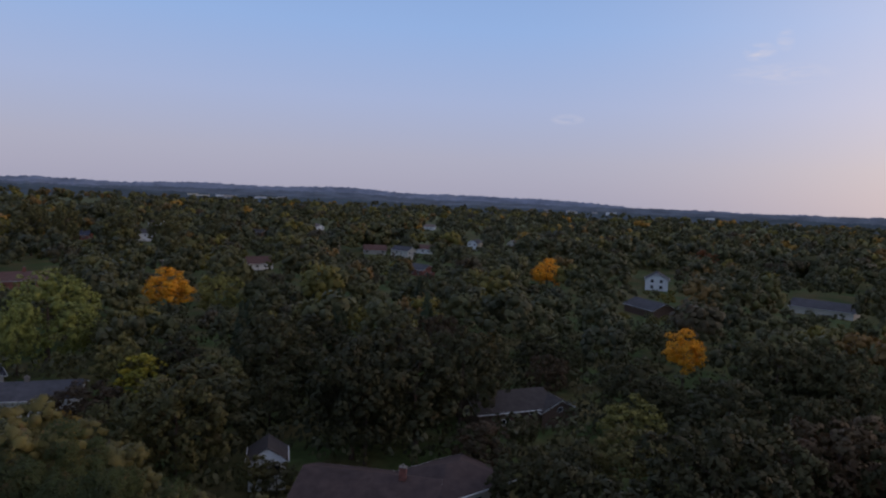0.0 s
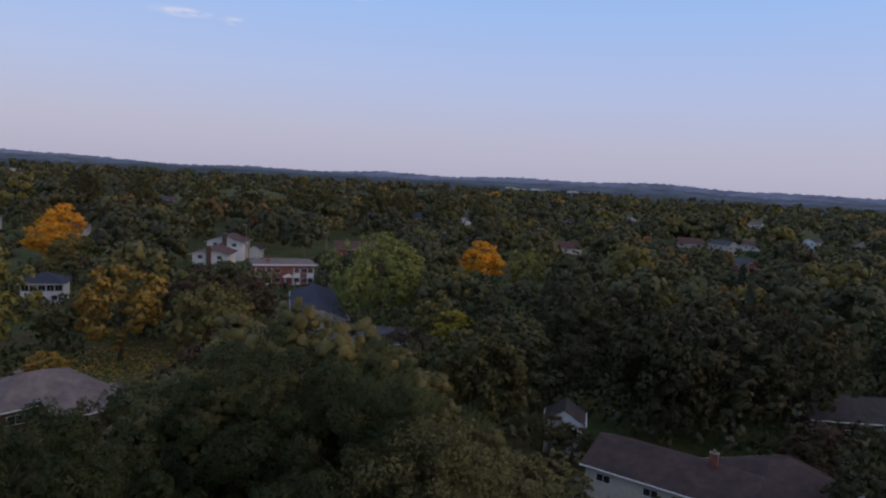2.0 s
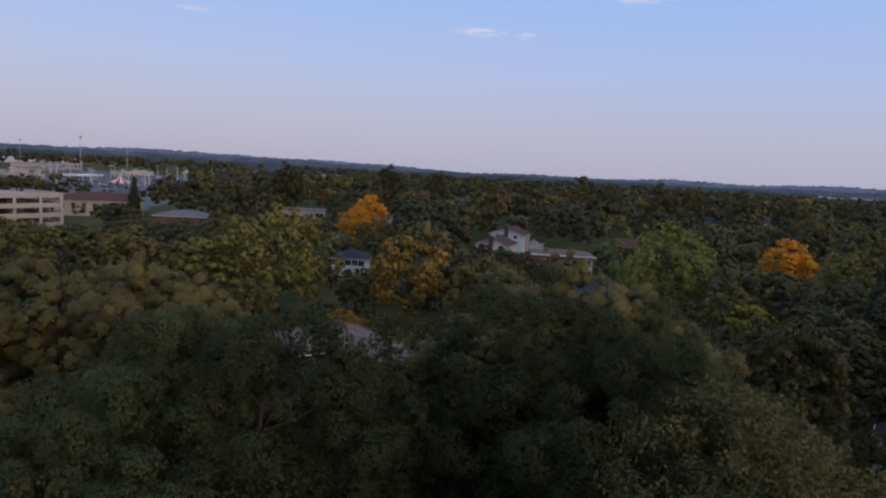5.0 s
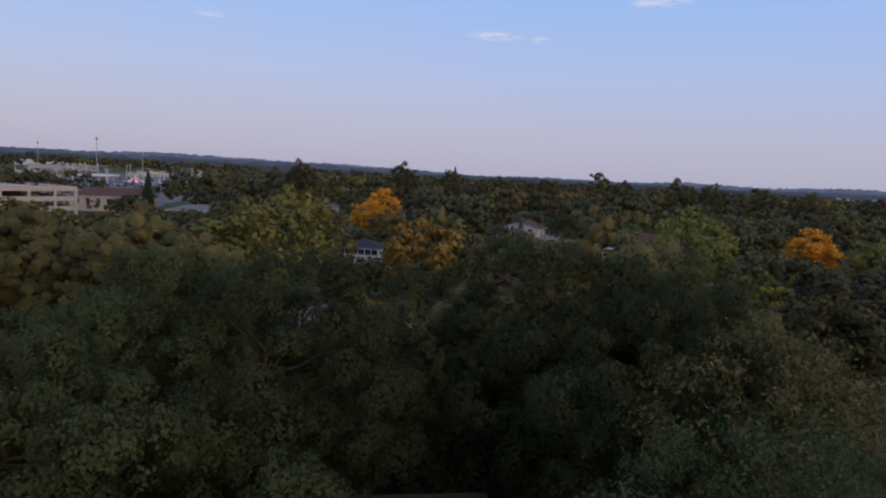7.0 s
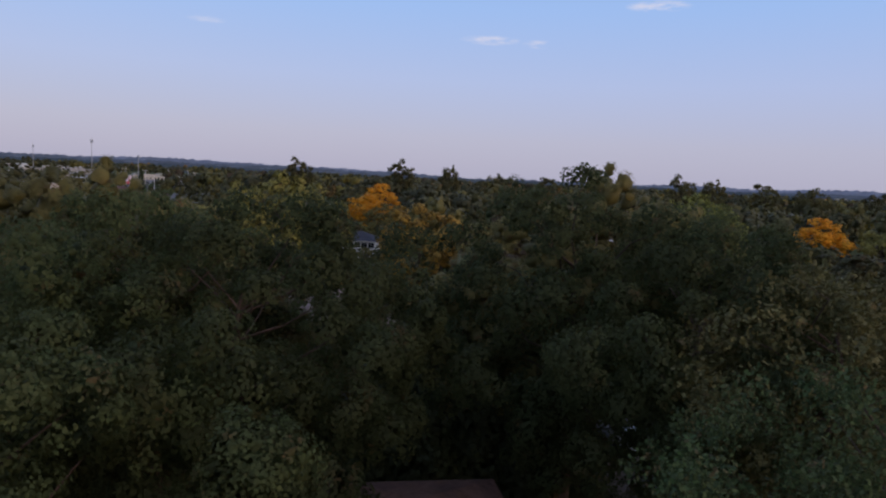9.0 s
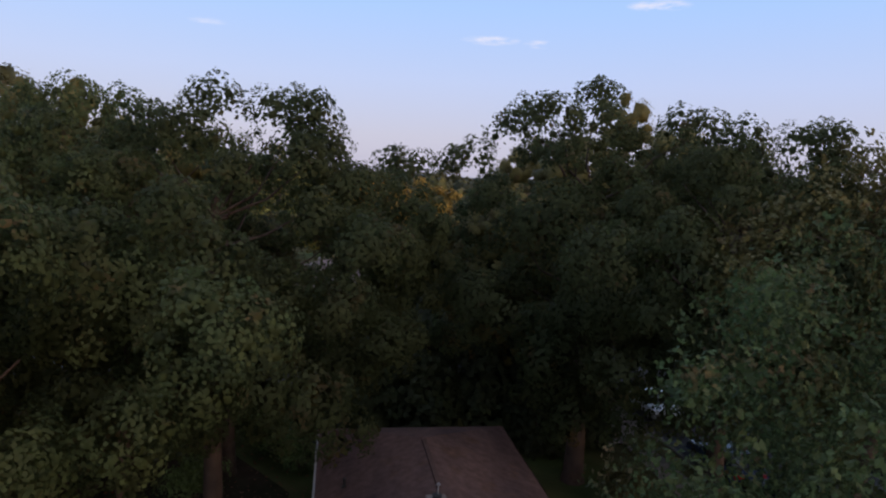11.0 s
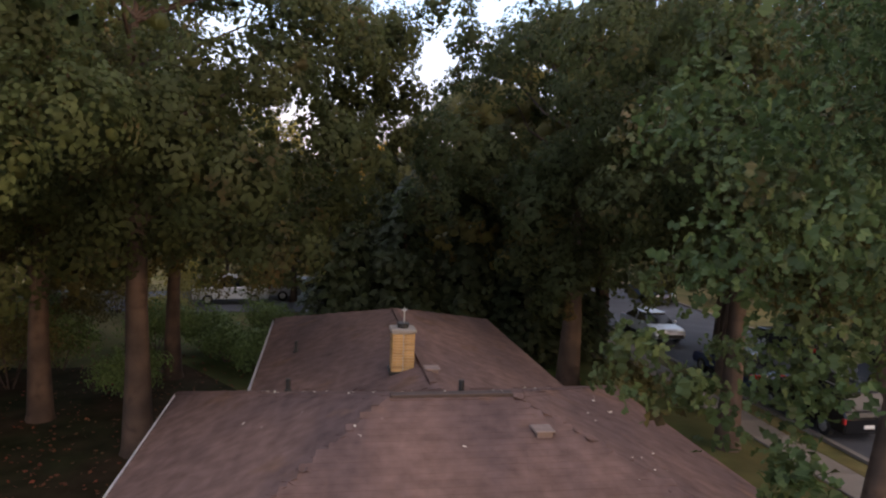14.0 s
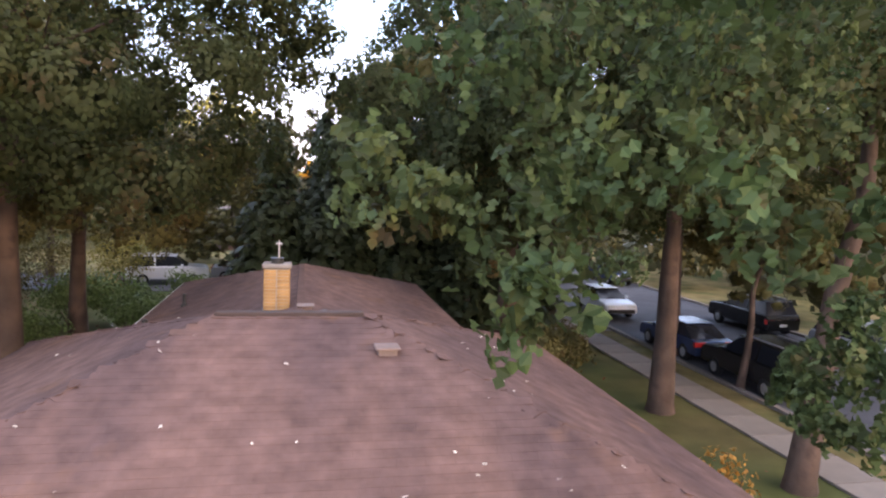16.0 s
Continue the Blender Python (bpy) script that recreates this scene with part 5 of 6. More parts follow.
LEAN = make_tree("oak_tree", "leaning oak beside the pavement", "tree", 23, 5.0, 6.5, 14.5, 100, 1.15, 16, 0.14, "lobe", GREEN2, 0.27, 12, lean=(1.6, 0.8), heart=0, tufts=8, jitter=0.6, inner=4, soft=0)
LEAN.matrix_world = place(12.7, 21.9, 0, 0, 1.2, 1.08)
TWIN = make_tree("ash_tree", "slim young tree beside the parked cars", "tree", 29, 2.6, 3.4, 8.0, 40, 0.8, 8, 0.16, "lobe", GREEN2, 0.14, 6, bark=BARK, lean=(0.5, 0.2), heart=0, inner=2, soft=0)
TWIN.matrix_world = place(15.1, 29.5, 0, 0)
CLEAR += [(10.6, 13.2, 6), (13.2, 22.6, 6), (15.1, 29.5, 5)]
used = set()
for k, x, y, z, a, s, sz, mat in NEAR:
    m = place(x, y, z, a, s, sz)
    if k in used:
        t = copy_at(OAK[k], m)
    else:
        t = OAK[k]
        t.matrix_world = m
        used.add(k)
    recolour(t, mat)
    CLEAR.append((x, y, 4.5))
FRONT = [(-19.5, 31, 1.0, 1.0, GREEN), (-17.5, 36, 1.0, 0.97, GREEN), (-25.5, 34, 1.0, 1.0, GREEN), (-23, 22.5, 1.0, 0.82, GREEN), (-31, 29, 1.0, 1.0, GREEN2), (-20, 42, 0.85, 0.96, GREEN),
         (5.0, 42.0, 0.9, 0.82, GREEN), (10.5, 40.5, 1.1, 1.03, GREEN), (17.2, 41, 0.95, 0.84, GREEN), (20.5, 33, 0.85, 0.66, GREEN2), (-21, 13, 0.95, 0.8, GREEN)]
used = set()
for i, (x, y, s, sz, mat) in enumerate(FRONT):
    k = i % 3
    m = place(x, y, 0, i * 67, s, sz)
    if k in used:
        t = copy_at(BIG[k], m)
    else:
        t = BIG[k]
        t.matrix_world = m
        used.add(k)
    recolour(t, mat)
    CLEAR.append((x, y, 5.0))
SPRUCE = make_conifer("spruce_tree", "dense dark green spruce behind the house", 3, 2.6, 9.5, DARKGREEN, 22, 190, 0.5)
spots = [(-2.8, 38.5, 1.0), (0.2, 37.6, 0.92), (3.2, 38.6, 1.05), (6.2, 38.0, 0.9), (-0.9, 41.5, 1.1), (4.8, 41.8, 1.1), (8.6, 39.6, 0.85)]
for i, (x, y, s) in enumerate(spots):
    m = place(x, y, 0, i * 50, 1.0, s)
    if i:
        copy_at(SPRUCE, m)
    else:
        SPRUCE.matrix_world = m
    CLEAR.append((x, y, 3))
for i, (x, y, s, sz) in enumerate(((66, 86, 1.1, 1.55), (69.5, 93, 1.0, 1.4), (98, 72, 1.2, 1.6), (92, 91, 1.1, 1.5), (124, 96, 1.2, 1.5))):
    t = copy_at(SPRUCE, place(x, y, 0, i * 40, s, sz))
    t["label"] = "tall dark spruce in a shaded wood"
    CLEAR.append((x, y, 3))
t = copy_at(SPRUCE, place(-112.6, 252.5, 0, 30, 1.3, 1.7))
t["label"] = "tall dark spruce beside an office building"
CLEAR.append((-112.6, 252.5, 4))

# ---- single trees seen from above ----
MID = [make_tree("maple_tree", "green broadleaf tree in a garden", "tree", 50 + k, r, lo, 14, n, cl, 13, 0.33, "broad", GREEN, 0.3, 6, fill=0.15, flat=0.9, jitter=0.3, heart=0.0, tufts=8, reach=(0.5, 1.0), soft=0.75, inner=2) for k, (r, lo, n, cl) in enumerate(((6.0, 2.0, 84, 1.06), (5.2, 2.4, 72, 1.0), (6.6, 1.8, 90, 1.14), (4.4, 1.4, 62, 0.9)))]
# an uneven, gappy crown for the bright autumn maples
MID.append(make_tree("maple_tree", "bright orange autumn maple", "tree", 57, 4.6, 3.2, 13.4, 50, 1.05, 13, 0.30, "broad", ORANGE, 0.3, 8, fill=0.12, flat=0.9, jitter=0.45, heart=0.55, tufts=10, reach=(0.6, 1.1), soft=0.6))
mid_used = set()
mid_count = 0


def plant(x, y, r, h, mat, k=None, label="", z=0.0, turn=None):
    """Copies a prototype, scaled to crown radius r and height h."""
    global mid_count
    k = mid_count % 4 if k is None else k
    mid_count += 1
    s = r / (6.0, 5.2, 6.6, 4.4, 4.7)[k]
    m = place(x, y, z, (mid_count * 73) % 360 if turn is None else turn, s, h / 14.0)
    if k in mid_used:
        t = copy_at(MID[k], m)
    else:
        t = MID[k]
        t.matrix_world = m
        mid_used.add(k)
    recolour(t, mat)
    if label:
        t["label"] = label
    return t


SINGLE = [
    (-2.6, 104, 7.6, 15.5, RUST, "large orange-brown maple on a littered lawn"), (10, 112, 7, 13.5, MAROON, "dark maroon tree in autumn leaf"), (19, 113, 6.2, 12.5, MAROON, "dark maroon tree in autumn leaf"),
    (-36, 98, 8, 15, OLIVE, "broad olive-green tree turning yellow"),
    (-68, 99, 9, 15.5, OLIVE, "broad olive-green tree turning yellow"), (-56, 108, 8, 15, GREEN, "full green garden tree"), (-21.3, 199, 7.5, 14, ORANGE, "bright orange autumn maple"), (-21.5, 238, 8, 17, ORANGE, "bright orange autumn maple"), (-15, 186, 6.5, 12, GREEN, "full green garden tree"),
    (93, 156, 7.2, 15, ORANGE, "bright orange autumn maple"), (105, 150, 7, 13.5, OLIVE, "olive-green garden tree turning"), (51, 89, 4.3, 10, YELLOW, "yellow-green young tree turning"), (54, 73, 6.5, 12, GREEN2, "dark green garden tree"), (31, 72, 4, 8.5, RUST, "thin brown shrubby tree"), (40, 84, 6, 8, MAROON, "brown fading shrubby tree"),
    (136, 27, 4.6, 13, ORANGE, "orange autumn maple in a dark wood"), (233, 115, 7, 15.5, ORANGE, "yellow-orange autumn maple at a wood edge"), (389, 100, 8, 15, RED, "dull red autumn maple"), (30, 157, 4.0, 7, OLIVE, "small olive garden tree turning"), (62, 95, 4.5, 9, MAROON, "brown fading shrubby tree"),
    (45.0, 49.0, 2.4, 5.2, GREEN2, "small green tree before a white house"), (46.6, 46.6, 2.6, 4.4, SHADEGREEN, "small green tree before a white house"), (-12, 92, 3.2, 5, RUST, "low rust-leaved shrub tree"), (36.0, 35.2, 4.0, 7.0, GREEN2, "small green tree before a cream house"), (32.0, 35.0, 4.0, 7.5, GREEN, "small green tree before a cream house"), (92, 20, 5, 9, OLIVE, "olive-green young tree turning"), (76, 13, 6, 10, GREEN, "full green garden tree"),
]
for x, y, r, h, mat, label in SINGLE:
    plant(x * TS, y * TS + TY, r * TS, h * TS, mat, k=4 if mat is ORANGE else None, label=label)
    town_clear(x, y, r * 0.75)
    if mat in (ORANGE, RUST, OLIVE):
        SIGHT.append((x * TS, y * TS + TY, h * 0.45 * TS, r * 0.5 * TS))
SIGHT.append((53 * TS, 131 * TS + TY, 4.0, 5.0))
town_clear(0, 96, 9)
town_clear(-5, 92, 8)
for x, y, r, h, mat in ((-13.5, 60.5, 3.0, 4.0, GREEN2), (-8.0, 59.0, 3.2, 4.2, GREEN), (-3.5, 58.5, 2.8, 3.8, GREEN2), (-18.0, 63.0, 3.0, 4.6, GREEN), (-7.5, 50, 3.6, 6.2, GREEN2), (-12.5, 52, 3.6, 5.6, GREEN), (-19, 50, 4.2, 10.0, GREEN), (-3.6, 46.5, 4.4, 10.4, GREEN2), (2.0, 50, 4.2, 10.5, GREEN2), (8.5, 48.5, 5.0, 12.0, GREEN)):
    plant(x, y, r, h, mat, label="garden tree behind the dark spruces")
    CLEAR.append((x, y, r * 0.75))

WILLOW = make_tree("willow_tree", "pale yellow-green willow with trailing boughs", "tree", 71, 8.8, 0.8, 14.8, 90, 1.3, 15, 0.34, "broad", LIGHT, 0.4, 8, flat=1.5, fill=0.08, heart=0.4, tufts=11, reach=(0.6, 1.1), soft=0.65)
WILLOW.matrix_world = place(52.6 * TS, 131 * TS + TY, 0, 20, 1.22, 1.04)
copy_at(WILLOW, place(44.5 * TS, 124 * TS + TY, 0, 200, 0.55, 0.72))
t = make_tree("maple_tree", "broad yellow-green tree turning in autumn", "tree", 76, 9.2, 1.6, 17.0, 120, 1.35, 15, 0.34, "broad", TURNING, 0.4, 8, fill=0.12, flat=1.1, jitter=0.3, heart=0.0, tufts=9, reach=(0.5, 1.0), soft=0.75, inner=2)
t.matrix_world = place(-22.6, 97.0)
CLEAR.append((-22.6, 97.0, 7))
SIGHT.append((-22.6, 97.0, 8.0, 6.0))
town_clear(53, 131, 8)
town_clear(45, 124, 5)

EYES = ((-2.3, -11.1, 31.0), (0.3, -5.9, 25.2))


def height_limit(x, y, r):
    """How tall a tree may grow without hiding the buildings that are in view."""
    lim = 99.0
    for ex, ey, ez in EYES:
        for sx, sy, sz, half in SIGHT:
            dx, dy = ex - sx, ey - sy
            d = math.hypot(dx, dy)
            dx, dy = dx / d, dy / d
            a = (x - sx) * dx + (y - sy) * dy
            if a < 0 or a > d:
                continue
            off = abs((x - sx) * dy - (y - sy) * dx)
            if off < half * (1 - 0.6 * a / d) + r * 0.7:
                lim = min(lim, sz + (ez - sz) * max(0, a - r * 0.8) / d)
    return lim


def blocked(x, y, r):
    return any((x - cx) ** 2 + (y - cy) ** 2 < (cr + r * 0.55) ** 2 for cx, cy, cr in CLEAR)


rng1 = np.random.default_rng(9)
PALETTE = [GREEN, GREEN2, GREEN, GREEN2, GREEN, OLIVE, GREEN2, GREEN, MAROON, GREEN, OLIVE, GREEN2, GREEN, GREEN2, YELLOW, GREEN, RUST]
FAR = []
GARDEN = []
step = 10.2
for i in range(-40, 75):
    for j in range(-12, 75):
        x, y = i * step + rng1.uniform(-4.0, 4.0), j * step + rng1.uniform(-4.0, 4.0)
        dx, dy = x, y + 10
        d, head = math.hypot(dx, dy), math.degrees(math.atan2(dx, dy))
        if not -52 < head < 98 or d > 330 or d < 36 or (x < 24 and -10 < y < 53):
            continue
        r = rng1.uniform(3.4, 7.0)
        h = min(16.5, r * rng1.uniform(1.95, 2.6))
        if blocked(x, y, r):
            continue
        lim = height_limit(x, y, r)
        if lim < h:
            h = lim * rng1.uniform(0.8, 0.97)
        r = min(r, h * 0.46)
        if h < 3.0:
            continue
        mat = PALETTE[int(rng1.integers(len(PALETTE)))]
        GARDEN.append((d, x, y, r, h, mat))
for i, (d, x, y, r, h, mat) in enumerate(sorted(GARDEN, key=lambda g: g[0])):
    if i < 100:
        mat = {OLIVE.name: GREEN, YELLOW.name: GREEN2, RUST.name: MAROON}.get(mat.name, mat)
        # trees on the right get the leaves with shade in their colour
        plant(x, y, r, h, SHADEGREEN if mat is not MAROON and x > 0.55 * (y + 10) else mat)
    else:
        FAR.append((x, y, r, h, mat))
for i in range(5200):
    d = 350 * (1.75 / 0.35) ** rng1.uniform(0, 1)
    head = rng1.uniform(-52, 100)
    x, y = d * math.sin(radians(head)), -18 + d * math.cos(radians(head))
    r, h = rng1.uniform(3.5, 9) * (1 + d / 2600), rng1.uniform(7, 16)
    if noise.noise((x / 160, y / 160, 5.0)) > 0.32 and d > 420:
        continue
    if blocked(x, y, r):
        continue
    lim = height_limit(x, y, r)
    if lim < h:
        h = lim * 0.92
        r = min(r, h * 0.6)
    if h < 4:
        continue
    mat = PALETTE[int(rng1.integers(len(PALETTE)))]
    if rng1.uniform() < 0.02:
        mat = ORANGE
    FAR.append((x, y, r, h, mat))


# taller trees that stand up on the skyline, and low growth under the garden trees
for x, y, h, r in ((-19, 326, 25, 8), (4, 326, 24, 6), (75, 318, 26, 7), (88, 322, 22, 7), (111, 307, 24, 8), (124, 304, 23, 7), (143, 294, 22.5, 8), (160, 286, 21, 8), (-68, 319, 23.5, 8), (30, 330, 21, 9), (52, 326, 21, 8), (180, 270, 20, 9)):
    plant(x, y, r, h, GREEN2, label="tall tree standing above the far woods")
UNDER = []
for i in range(2200):
    d, head = rng1.uniform(45, 190), rng1.uniform(-45, 96)
    x, y = d * math.sin(radians(head)), -10 + d * math.cos(radians(head))
    r = rng1.uniform(1.6, 3.2)
    if blocked(x, y, r) or (x < 24 and y < 53):
        continue
    h = min(rng1.uniform(2.5, 6.5), height_limit(x, y, r) * 0.9)
    if h > 1.6:
        UNDER.append((x, y, r, h))


def ground_height(x, y):
    r = math.hypot(x, y)
    h = 0.0
    if r > 1200:
        h += (r - 1200) / 3500 * 8
    return h


FARLEAF = {}
for near, base, second in ((GREEN, (0.094, 0.089, 0.034), (0.060, 0.063, 0.029)), (GREEN2, (0.054, 0.056, 0.028), (0.082, 0.076, 0.030)), (OLIVE, (0.140, 0.118, 0.034), (0.090, 0.088, 0.031)), (MAROON, (0.075, 0.052, 0.028), (0.058, 0.054, 0.026)), (YELLOW, (0.19, 0.15, 0.030), (0.11, 0.105, 0.030)), (RUST, (0.19, 0.108, 0.032), (0.11, 0.085, 0.031)), (ORANGE, (0.36, 0.19, 0.030), (0.22, 0.14, 0.030))):
    FARLEAF[near.name] = leaf("far_" + near.name, base, second, 0.0, 0.045, 0.22)


def woods():
    """All the trees that are too far to be told apart."""
    groups = {}
    for x, y, r, h, mat in FAR:
        groups.setdefault(mat.name, (mat, []))[1].append((x, y, r, h))
    rng = np.random.default_rng(21)
    for near, trees in groups.values():
        mat = FARLEAF[near.name]
        P, Nn, S, Sh, C, R = [], [], [], [], ([], []), ([], [])
        for x, y, r, h in trees:
            d = math.hypot(x, y)
            n = int(max(14, min(165, 200 * 150 / d)))
            m = max(4, n // 9)
            c = sphere_dirs(m, rng, -0.3) * np.array([r * 0.72, r * 0.72, h * 0.33])
            c[:, 2] += h * 0.62
            idx = rng.integers(m, size=n)
            dd = sphere_dirs(n, rng, -0.4)
            p = c[idx] + dd * r * 0.34 * rng.uniform(0.7, 1.1, n)[:, None]
            p += np.array([x, y, ground_height(x, y)])
            Sh.append(dd * 0.7 + c[idx] * np.array([1 / r, 1 / r, 0]) * 0.5 + np.array([0, 0, 0.25]))
            C[d > 330].append(c + np.array([x, y, ground_height(x, y)]))
            R[d > 330].append(np.full(m, r * 0.42))
            P.append(p)
            Nn.append(dd * np.array([1, 1, 1.3]))
            S.append(np.full(n, r * 2.7 / math.sqrt(n)))
        P, Nn, S = np.concatenate(P), np.concatenate(Nn), np.concatenate(S)
        Sh = np.concatenate(Sh)
        Sh /= np.linalg.norm(Sh, axis=1)[:, None] + 1e-9
        me = leaves_mesh("woods", P, Nn, S, "broad", rng, 0.8, 0.25, Sh)
        for far in (0, 1):
            if not C[far]:
                continue
            hv, hf, hn = twig_hearts(rng, np.concatenate(C[far]), np.concatenate(R[far]), (0.5, 0.74)[far], 1.0, octahedron() if far else icosahedron())
            hearts = mesh_np("woods", hv, None, hf)
            hearts.shade_smooth()
            piece("woods", hearts, mat, "dense hearts of the distant woods", "woods", kind="stuff")
        piece("woods", me, mat, "distant suburban woods in mixed autumn leaf", "woods", kind="stuff")



def undergrowth():
    """Bushes and saplings that fill the gardens between the trees."""
    rng = np.random.default_rng(23)
    P, Nn = [], []
    for x, y, r, h in UNDER:
        n = 32
        d = sphere_dirs(n, rng, -0.2)
        P.append(d * np.array([r, r, h * 0.6]) * rng.uniform(0.75, 1.05, n)[:, None] + np.array([x, y, h * 0.4]))
        Nn.append(d)
    me = leaves_mesh("undergrowth", np.concatenate(P), np.concatenate(Nn), 0.85, "quad", rng, 0.8, 0.4, np.concatenate(Nn))
    piece("undergrowth", me, FARLEAF[GREEN2.name], "dark bushes and saplings between garden trees", "bushes", kind="stuff")


woods()
undergrowth()
# Bluer and paler with distance: the haze is painted into these colours.
HILL = [material("haze_tinted_woods", c, 0.95, 0.3, 0.012, second=d, sscale=0.006, spec=0.0) for c, d in (((0.082, 0.098, 0.108), (0.066, 0.084, 0.096)), ((0.120, 0.135, 0.158), (0.105, 0.120, 0.145)), ((0.18, 0.20, 0.25), (0.155, 0.175, 0.225)))]


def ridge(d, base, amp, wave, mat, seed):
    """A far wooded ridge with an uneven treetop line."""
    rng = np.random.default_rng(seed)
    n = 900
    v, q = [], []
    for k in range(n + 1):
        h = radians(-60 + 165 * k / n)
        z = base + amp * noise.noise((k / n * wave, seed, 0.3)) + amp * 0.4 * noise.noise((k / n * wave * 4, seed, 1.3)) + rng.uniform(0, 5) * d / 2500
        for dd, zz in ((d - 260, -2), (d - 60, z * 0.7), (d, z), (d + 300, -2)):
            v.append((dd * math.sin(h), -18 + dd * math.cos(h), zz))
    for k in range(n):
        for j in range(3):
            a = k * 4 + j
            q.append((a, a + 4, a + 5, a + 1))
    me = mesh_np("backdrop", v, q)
    piece("backdrop", me, mat, "far wooded ridge with haze in its colour", "hills", kind="structure")


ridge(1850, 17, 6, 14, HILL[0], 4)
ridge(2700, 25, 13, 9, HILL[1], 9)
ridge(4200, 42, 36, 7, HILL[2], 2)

def far_town():
    """Pale sheds and halls on the far wooded slope."""
    rng = np.random.default_rng(52)
    for k in range(22):
        head = radians(30 + 12 * rng.uniform() if k < 16 else 60 + 14 * rng.uniform())
        d = rng.uniform(1765, 1800)
        L, h = rng.uniform(9, 34), rng.uniform(8, 11)
        house("pale flat-roofed hall on a far wooded slope", pose(d * math.sin(head), -18 + d * math.cos(head), 6, 0, 0, -math.degrees(head)), L, 14, h, 0, (WHITE, BEIGE, WHITE, CREAM)[k % 4], CONCRETE, "flat", 0.2, [("f", 0, h * 0.5, L * 0.5, 2.0, 3)], name="hall", category="building")


far_town()

# ---- vehicles ----


def car_mesh(profile, width, inset=0.0, taper=0.0, bevel=0.06):
    """A side outline drawn across the width; taper narrows the upper points."""
    s = Solid()
    n = len(profile)
    zmin, zmax = min(p[1] for p in profile), max(p[1] for p in profile)
    v = []
    for side in (-1, 1):
        for x, z in profile:
            k = (z - zmin) / (zmax - zmin)
            v.append((x, side * (width / 2 - inset - taper * k), z))
    f = [tuple(range(n)), tuple(range(2 * n - 1, n - 1, -1))]
    f += [((i + 1) % n, i, i + n, (i + 1) % n + n) for i in range(n)]
    s.add(v, f)
    return s


def car(label, m, paint, kind="sedan", category="car"):
    root = thing("car", label, category, m)
    if kind == "suv":
        L, W, H = 4.7, 1.88, 1.75
        body = [(-2.35, 0.35), (2.3, 0.35), (2.36, 0.62), (2.30, 0.92), (2.1, 1.05), (1.15, 1.12), (-2.25, 1.12), (-2.37, 0.9)]
        cabin = [(1.15, 1.10), (0.45, 1.66), (0.2, 1.72), (-1.95, 1.70), (-2.25, 1.10)]
    else:
        L, W, H = 4.5, 1.78, 1.42
        body = [(-2.25, 0.32), (2.2, 0.32), (2.26, 0.55), (2.18, 0.78), (1.95, 0.86), (1.05, 0.93), (-1.7, 0.95), (-2.2, 0.9), (-2.27, 0.7)]
        cabin = [(1.1, 0.92), (0.3, 1.36), (0.0, 1.41), (-1.0, 1.38), (-1.85, 0.93)]
    part("body", car_mesh(body, W), paint, root, bevel=0.05)
    top = max(z for x, z in cabin)
    part("window", car_mesh(cabin, W, 0.08, 0.16), GLASS, root, "dark tinted glass", bevel=0.03)
    xs = [x for x, z in cabin if z > top - 0.08]
    part("roof", Solid().box(min(xs) - 0.1, max(xs) + 0.05, -W / 2 + 0.26, W / 2 - 0.26, top - 0.03, top + 0.03), paint, root, bevel=0.025)
    base = min(z for x, z in cabin)
    for px in ((xs[0] + min(xs)) / 2,):
        for sy in (-1, 1):
            part("pillar", Solid().add([(px - 0.06, sy * (W / 2 - 0.07), base), (px + 0.06, sy * (W / 2 - 0.07), base), (px + 0.05, sy * (W / 2 - 0.23), top - 0.01), (px - 0.05, sy * (W / 2 - 0.23), top - 0.01),
                                        (px - 0.06, sy * (W / 2 - 0.12), base), (px + 0.06, sy * (W / 2 - 0.12), base), (px + 0.05, sy * (W / 2 - 0.28), top - 0.01), (px - 0.05, sy * (W / 2 - 0.28), top - 0.01)],
                                       [(0, 1, 2, 3), (7, 6, 5, 4), (0, 4, 5, 1), (1, 5, 6, 2), (2, 6, 7, 3), (3, 7, 4, 0)]), paint, root)
    for x in (-1.4, 1.42):
        for sy in (-1, 1):
            y = sy * (W / 2 - 0.09)
            tyre = part("wheel", Solid().tube((x, y - 0.11, 0.33), (x, y + 0.11, 0.33), 0.33, 0.33, 20), RUBBER, root, bevel=0.02)
            part("rim", Solid().tube((x, y + sy * 0.105, 0.33), (x, y + sy * 0.125, 0.33), 0.2, 0.17, 14), GREYMETAL, tyre)
    for sy in (-1, 1):
        y = sy * (W / 2 - 0.32)
        part("headlight", Solid().box(L / 2 - 0.16, L / 2 - 0.01, y - 0.2, y + 0.2, 0.62, 0.78), LAMPGLASS, root, bevel=0.02)
        part("tail_light", Solid().box(-L / 2 - 0.012, -L / 2 + 0.12, y - 0.14, y + 0.22 * (sy > 0) + 0.14, 0.68, 0.9), REDLENS, root, bevel=0.02)
        part("mirror", Solid().box(0.72, 0.86, sy * (W / 2 + 0.08) - 0.1, sy * (W / 2 + 0.08) + 0.1, base + 0.02, base + 0.16), paint, root, bevel=0.02)
        if kind == "suv":
            part("roof_rail", Solid().box(-1.7, 0.1, sy * (W / 2 - 0.34) - 0.02, sy * (W / 2 - 0.34) + 0.02, top + 0.05, top + 0.09), GREYMETAL, root)
    part("bumper", Solid().box(L / 2 - 0.12, L / 2 + 0.05, -W / 2 + 0.12, W / 2 - 0.12, 0.36, 0.56), DARKMETAL, root, bevel=0.03)
